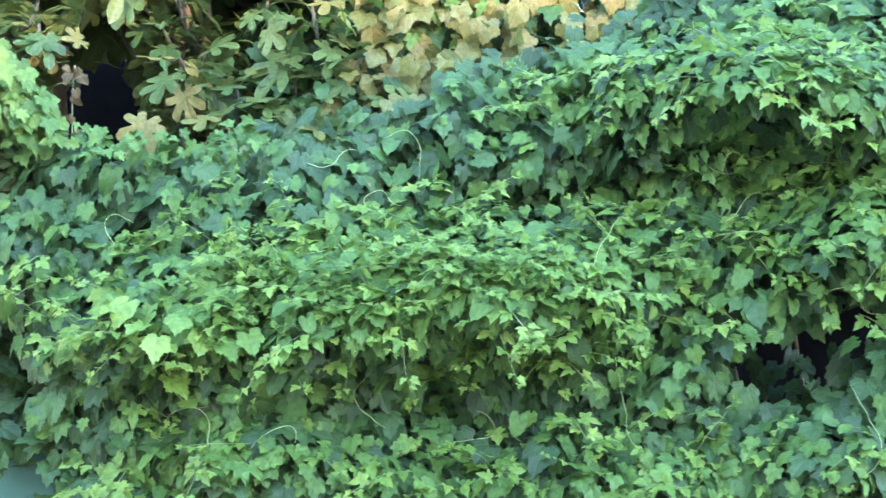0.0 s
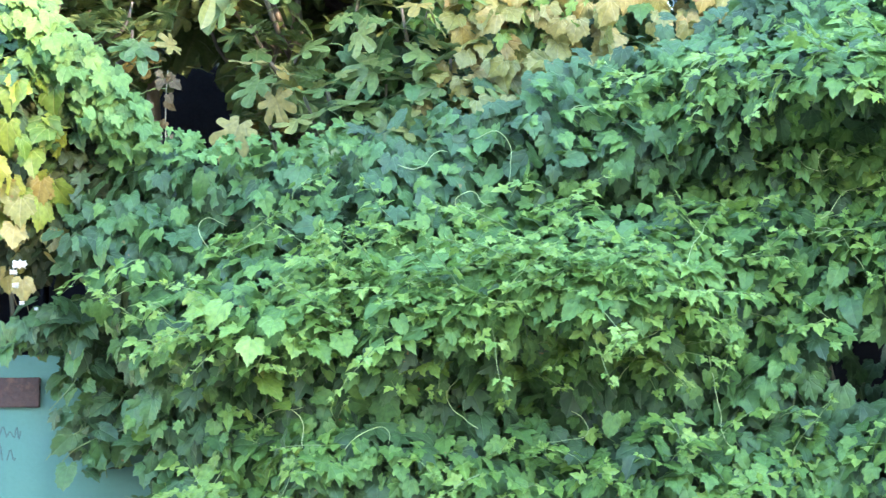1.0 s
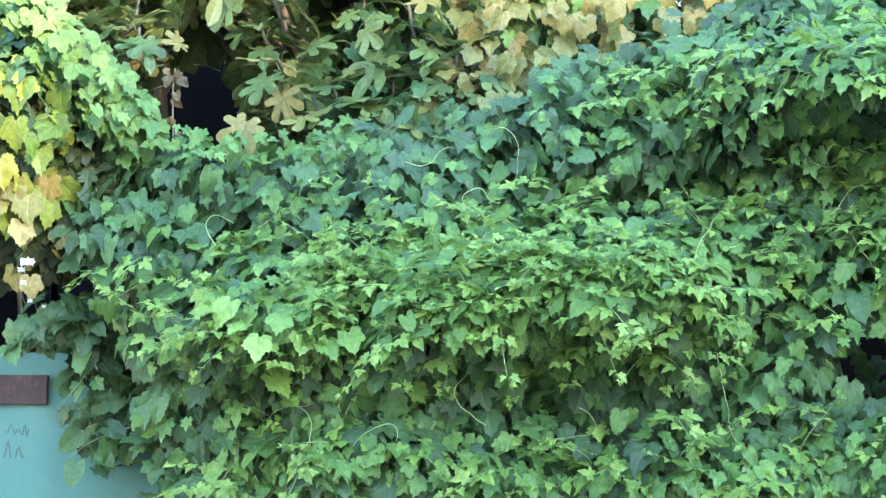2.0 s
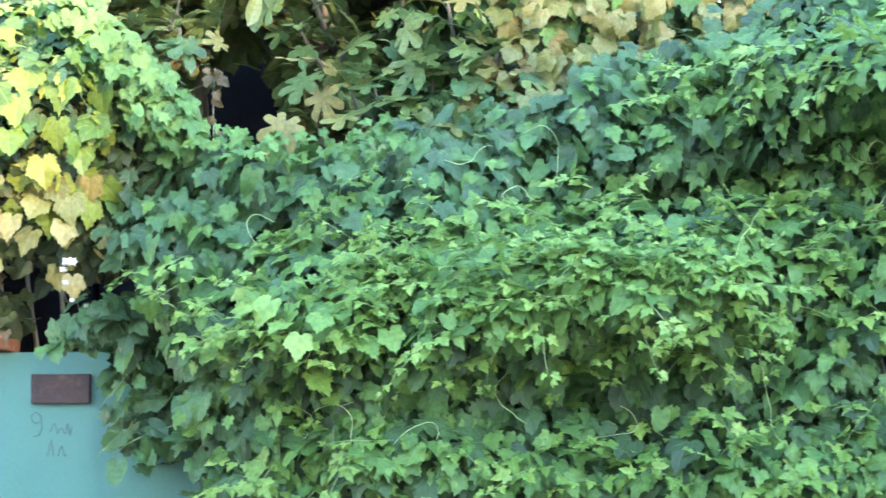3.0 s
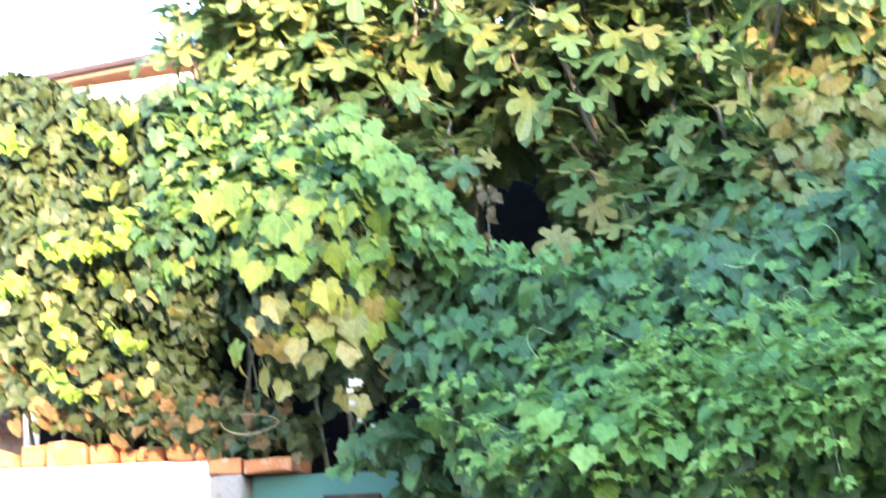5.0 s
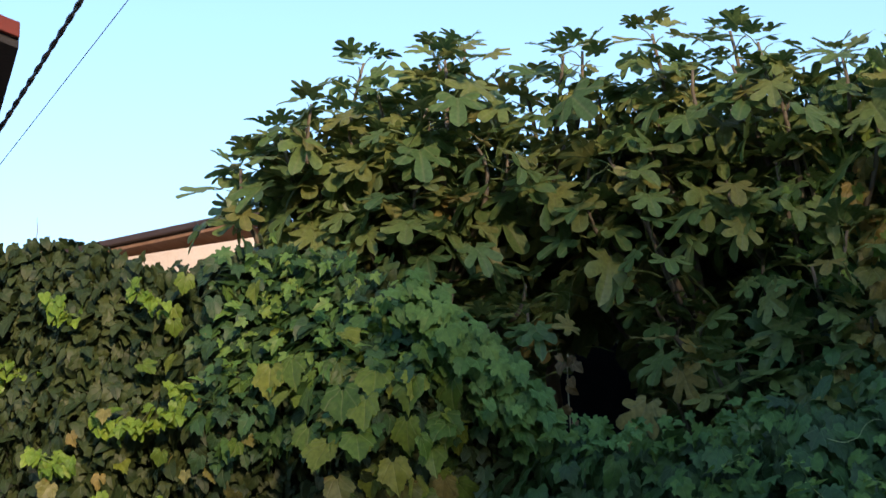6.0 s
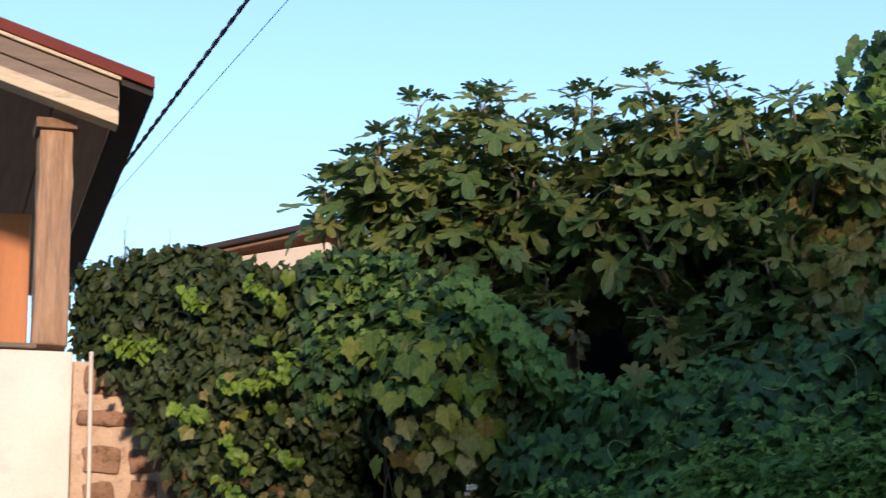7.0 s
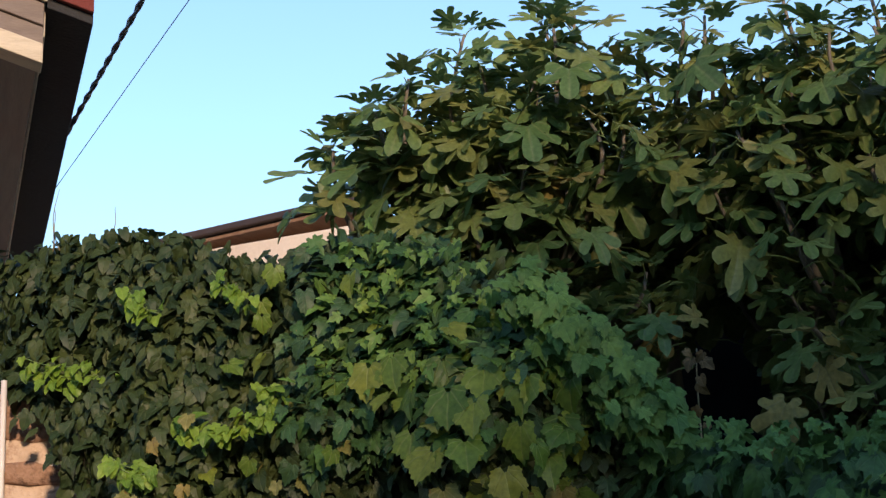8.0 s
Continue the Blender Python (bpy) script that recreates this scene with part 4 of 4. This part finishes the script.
    leaf_objects(FIG_FORMS, "old_fig", FIG_OLD, tree, some[:, :3], tip, face, some[:, 3])
    # the depth of the crown; rearmost leaves added to keep light off the gap
    n = 3600
    x, y = rng.uniform(-2.8, 0.3, n), rng.uniform(7.3, 9.1, n)
    z = rng.uniform(2.6, 4.4, n)
    ok = (z < fig_top(x) - 0.32) & (z > fig_low(x) + 0.05) & ~in_gap(x, y, z)
    pos = np.stack([x, y, z], 1)[ok]
    tip, face = leaf_axes(np.tile(np.array((0, -1.0, 0)), (len(pos), 1)), rng, 0.5, 0.45, 0.5)
    foliage(tree, FIG_FORMS, "fig", FIG, pos, tip, face, rng.uniform(0.2, 0.28, len(pos)))


build_fig()


# ---- small things in the vines ----
def build_dry_stalk():
    rng = np.random.default_rng(71)
    stalk = thing("dry_stalk", "dry orange-brown weed stalk standing in the dark gap", "dry plant", (-1.39, 6.42, 2.5))
    inv = stalk.matrix_world.inverted()
    t = np.linspace(0, 1, 10)[:, None]
    pts = np.array((-1.39, 6.42, 2.50)) + np.array((0.045, 0, 0.57)) * t + np.array((0.012, 0, 0)) * np.sin(5 * t)
    tubes("stem", [(pts, np.linspace(0.004, 0.002, 10))], DRY_STEM, stalk).matrix_parent_inverse = inv
    at = np.array([(-1.40, 6.41, 3.07), (-1.37, 6.40, 3.04), (-1.33, 6.41, 3.06), (-1.34, 6.40, 3.03), (-1.35, 6.40, 2.98), (-1.36, 6.41, 2.96), (-1.35, 6.40, 2.88), (-1.34, 6.40, 2.83)])
    tip, face = leaf_axes(np.tile(np.array((0, -1.0, 0.2)), (len(at), 1)), rng, 0.1, 0.5, 0.6)
    leaf_objects(IVY_FORMS, "dry", DRY, stalk, at, tip, face, rng.uniform(0.035, 0.055, len(at)))


build_dry_stalk()


def build_white_glimpse():
    # White pieces added in place of a bright spot seen through the leaves.
    glimpse = thing("white_glimpse", "added white pieces standing in for bright glimpses through the vine", "litter", (-1.72, 5.82, 2.25))
    rng = np.random.default_rng(81)
    for x, z, w, h in ((0.0, 0.03, 0.055, 0.036), (-0.020, 0.004, 0.028, 0.022), (-0.012, -0.040, 0.022, 0.020), (0.012, -0.100, 0.016, 0.016), (0.06, -0.12, 0.012, 0.012)):
        bm = bmesh.new()
        bmesh.ops.create_grid(bm, x_segments=8, y_segments=8, size=0.5)
        for v in bm.verts:
            a, b = v.co.x, v.co.y
            k = 1 - 0.5 * abs(math.sin(9 * a + 20 * x)) * abs(b)
            v.co = Vector((x + a * w * k, 0.008 * math.sin(14 * a + 3) + 0.008 * math.cos(11 * b), z + b * h * (1 - 0.4 * abs(math.sin(7 * a)))))
        bmesh.ops.solidify(bm, geom=list(bm.faces), thickness=0.0006)
        part("film_piece", bm, PIPE, glimpse, smooth=True)


build_white_glimpse()


def build_loop_tendril():
    ob = thing("curled_tendril", "pale dry tendril curled in a loop under the ivy", "tendril", (-2.155, 6.0, 2.15))
    t = np.linspace(0, 1, 30)[:, None]
    a = math.pi * (0.9 + 1.7 * t)
    pts = np.array((-2.155, 5.96, 2.17)) + np.concatenate([0.105 * np.cos(a), 0.03 * np.sin(2 * a), 0.035 * np.sin(a)], 1)
    tubes("strand", [(pts, np.linspace(0.0026, 0.0014, 30))], DRY_STEM, ob).matrix_parent_inverse = ob.matrix_world.inverted()


build_loop_tendril()


# ---- house with porch ----
def build_house():
    house = thing("porch_house", "white plastered house with open wooden porch and red-edged roof", "house", (-3.53, 6.35, 0), 35)
    # local axes: x along the front to the east, y away, z up; the roof falls towards x = 0
    slope = math.tan(radians(18))
    part("parapet", box(bmesh.new(), -3.6, -0.36, 0.15, 0.36, 0, 3.18, 0.012, 0.006, 4, 6), PLASTER, house, "white plastered parapet wall, chipped along its edge", True)
    part("ledge", box(bmesh.new(), -3.6, -0.54, 0.13, 0.38, 3.183, 3.21, 0.005), GREY_BOARD, house)
    part("side_wall", box(bmesh.new(), -0.52, -0.30, 0.365, 3.9, 0, 3.15, 0.012), PLASTER, house)
    part("porch_floor", box(bmesh.new(), -3.6, -0.53, 0.365, 3.9, 2.2, 2.3, 0.01), CONCRETE, house)

    def slab(name, x0, x1, y0, y1, off0, off1, material, label=""):
        """A board that follows the roof's fall: z = 4.61 - slope * x + offset."""
        bm = bmesh.new()
        box(bm, x0, x1, y0, y1, off0, off1, 0.004)
        for v in bm.verts:
            v.co.z += 4.61 - slope * v.co.x
        return part(name, bm, material, house, label)

    slab("roof", -3.6, 0.0, 0.0, 4.1, -0.035, 0.0, RED_METAL, "red painted metal roof sheet")
    slab("verge_trim", -3.6, 0.0, -0.03, -0.002, -0.062, 0.004, RED_METAL, "red sheet verge")
    slab("verge_strip", -3.6, -0.17, -0.02, -0.003, -0.085, -0.064, CREAM_PAINT)
    slab("gable_board", -3.6, -0.18, 0.0, 0.04, -0.175, -0.087, GREY_BOARD)
    slab("gable_board", -3.6, -0.18, 0.012, 0.05, -0.25, -0.178, GREY_BOARD)
    slab("beam", -3.6, -0.18, -0.01, 0.10, -0.33, -0.252, CREAM_PAINT, "cream painted porch beam")
    slab("eave_board", -0.17, 0.0, 0.0, 4.1, -0.10, -0.04, BLACK, "near-black eave boarding")
    slab("eave_strip", -0.185, -0.172, 0.05, 4.1, -0.20, -0.04, CREAM_PAINT)
    for i in range(10):
        x1 = -0.19 - 0.30 * i
        slab("soffit_board", x1 - 0.292, x1, 0.11, 4.05, -0.24, -0.22, DARK_WOOD)
    bm = box(bmesh.new(), -0.56, -0.385, 0.16, 0.33, 3.213, 4.35, 0.012, 0.010, 1, 7)
    part("post", bm, OLD_WOOD, house, "weathered wooden post with peeling varnish", True)
    part("post_cap", box(bmesh.new(), -0.58, -0.37, 0.14, 0.35, 4.353, 4.41, 0.006), DARK_WOOD, house)
    part("post", box(bmesh.new(), -0.67, -0.49, 1.5, 1.66, 2.30, 4.30, 0.01), ORANGE_WOOD, house, "orange varnished inner post")
    part("post", box(bmesh.new(), -0.70, -0.53, 3.6, 3.77, 2.30, 4.50, 0.01), ORANGE_WOOD, house)
    part("rail", box(bmesh.new(), -3.6, -0.50, 3.62, 3.70, 3.2, 3.27, 0.006), OLD_WOOD, house)
    # tuff stone corner
    part("stone_core", box(bmesh.new(), -0.352, 0.30, 0.20, 0.42, 0, 3.14, 0.01, 0.006, 6, 6), MORTAR, house, "pale crumbling mortar", True)
    rows = np.random.default_rng(3)
    z, k = 0.05, 0
    while z < 2.98:
        h = rows.uniform(0.10, 0.20)
        x = rows.uniform(-0.345, -0.28)
        while x < 0.22:
            w = rows.uniform(0.12, 0.36)
            if rows.random() < 0.8:
                d = rows.uniform(0.165, 0.195)
                bm = box(bmesh.new(), x, min(x + w, 0.29), d, 0.26, z + rows.uniform(0, 0.02), min(z + h, 3.11), 0.015, 0.03, k, 3)
                part("stone", bm, STONE, house, smooth=True)
            x += w + rows.uniform(0.02, 0.06)
            k += 1
        z += h + rows.uniform(0.03, 0.09)
    bm = bmesh.new()
    v, f = tube_data([(-0.262, 0.155, 0.02), (-0.262, 0.155, 1.5), (-0.264, 0.155, 2.6), (-0.268, 0.155, 3.18)], 0.011, 10)
    vs = [bm.verts.new(q) for q in v]
    for q in f:
        bm.faces.new([vs[i] for i in q])
    part("drain_pipe", bm, PIPE, house, "thin white plastic pipe", True)


build_house()

# ---- far house ----
far = thing("far_house", "cream house with a brown sheet roof, seen over the ivy", "house", (-5.35, 9.75, 0.03), -7)
part("wall", box(bmesh.new(), 0.0, 1.55, 0, 2.6, -0.03, 4.60, 0.02), CREAM_WALL, far)
for name, z0, z1, y0, material, label in (("roof", 4.68, 4.72, -0.06, ROOF_BROWN, "brown sheet roof with a thick edge"), ("fascia", 4.652, 4.677, -0.02, DARK_WOOD, "dark fascia board")):
    bm = box(bmesh.new(), -0.05, 1.62, y0, 2.7, z0, z1, 0.006)
    for v in bm.verts:
        v.co.z += 0.045 * (v.co.x - 1.0)
    part(name, bm, material, far, label)


# ---- cables ----
def cable(name, label, a, b, sag, radius, strands):
    ob = thing(name, label, "cable", a)
    t = np.linspace(0, 1, 500)[:, None]
    a, b = np.array(a), np.array(b)
    line = a + (b - a) * t + np.array((0, 0, -4 * sag)) * t * (1 - t)
    for s in range(strands):
        ph = t * np.linalg.norm(b - a) / 0.26 * math.tau + math.tau * s / strands
        off = (strands > 1) * radius * 0.95 * np.concatenate([np.cos(ph), 0 * ph, np.sin(ph)], 1)
        tubes("strand", [(line + off, radius)], CABLE, ob, sides=6).matrix_parent_inverse = ob.matrix_world.inverted()


cable("power_cable", "twisted black power cable strung from the eave", (-4.38, 7.55, 4.56), (10.8, -9.0, 5.76), 0.0, 0.0075, 2)
cable("thin_cable", "thin dark telephone cable", (-5.34, 8.88, 4.70), (11.69, -9.0, 5.31), 0.0, 0.0021, 1)
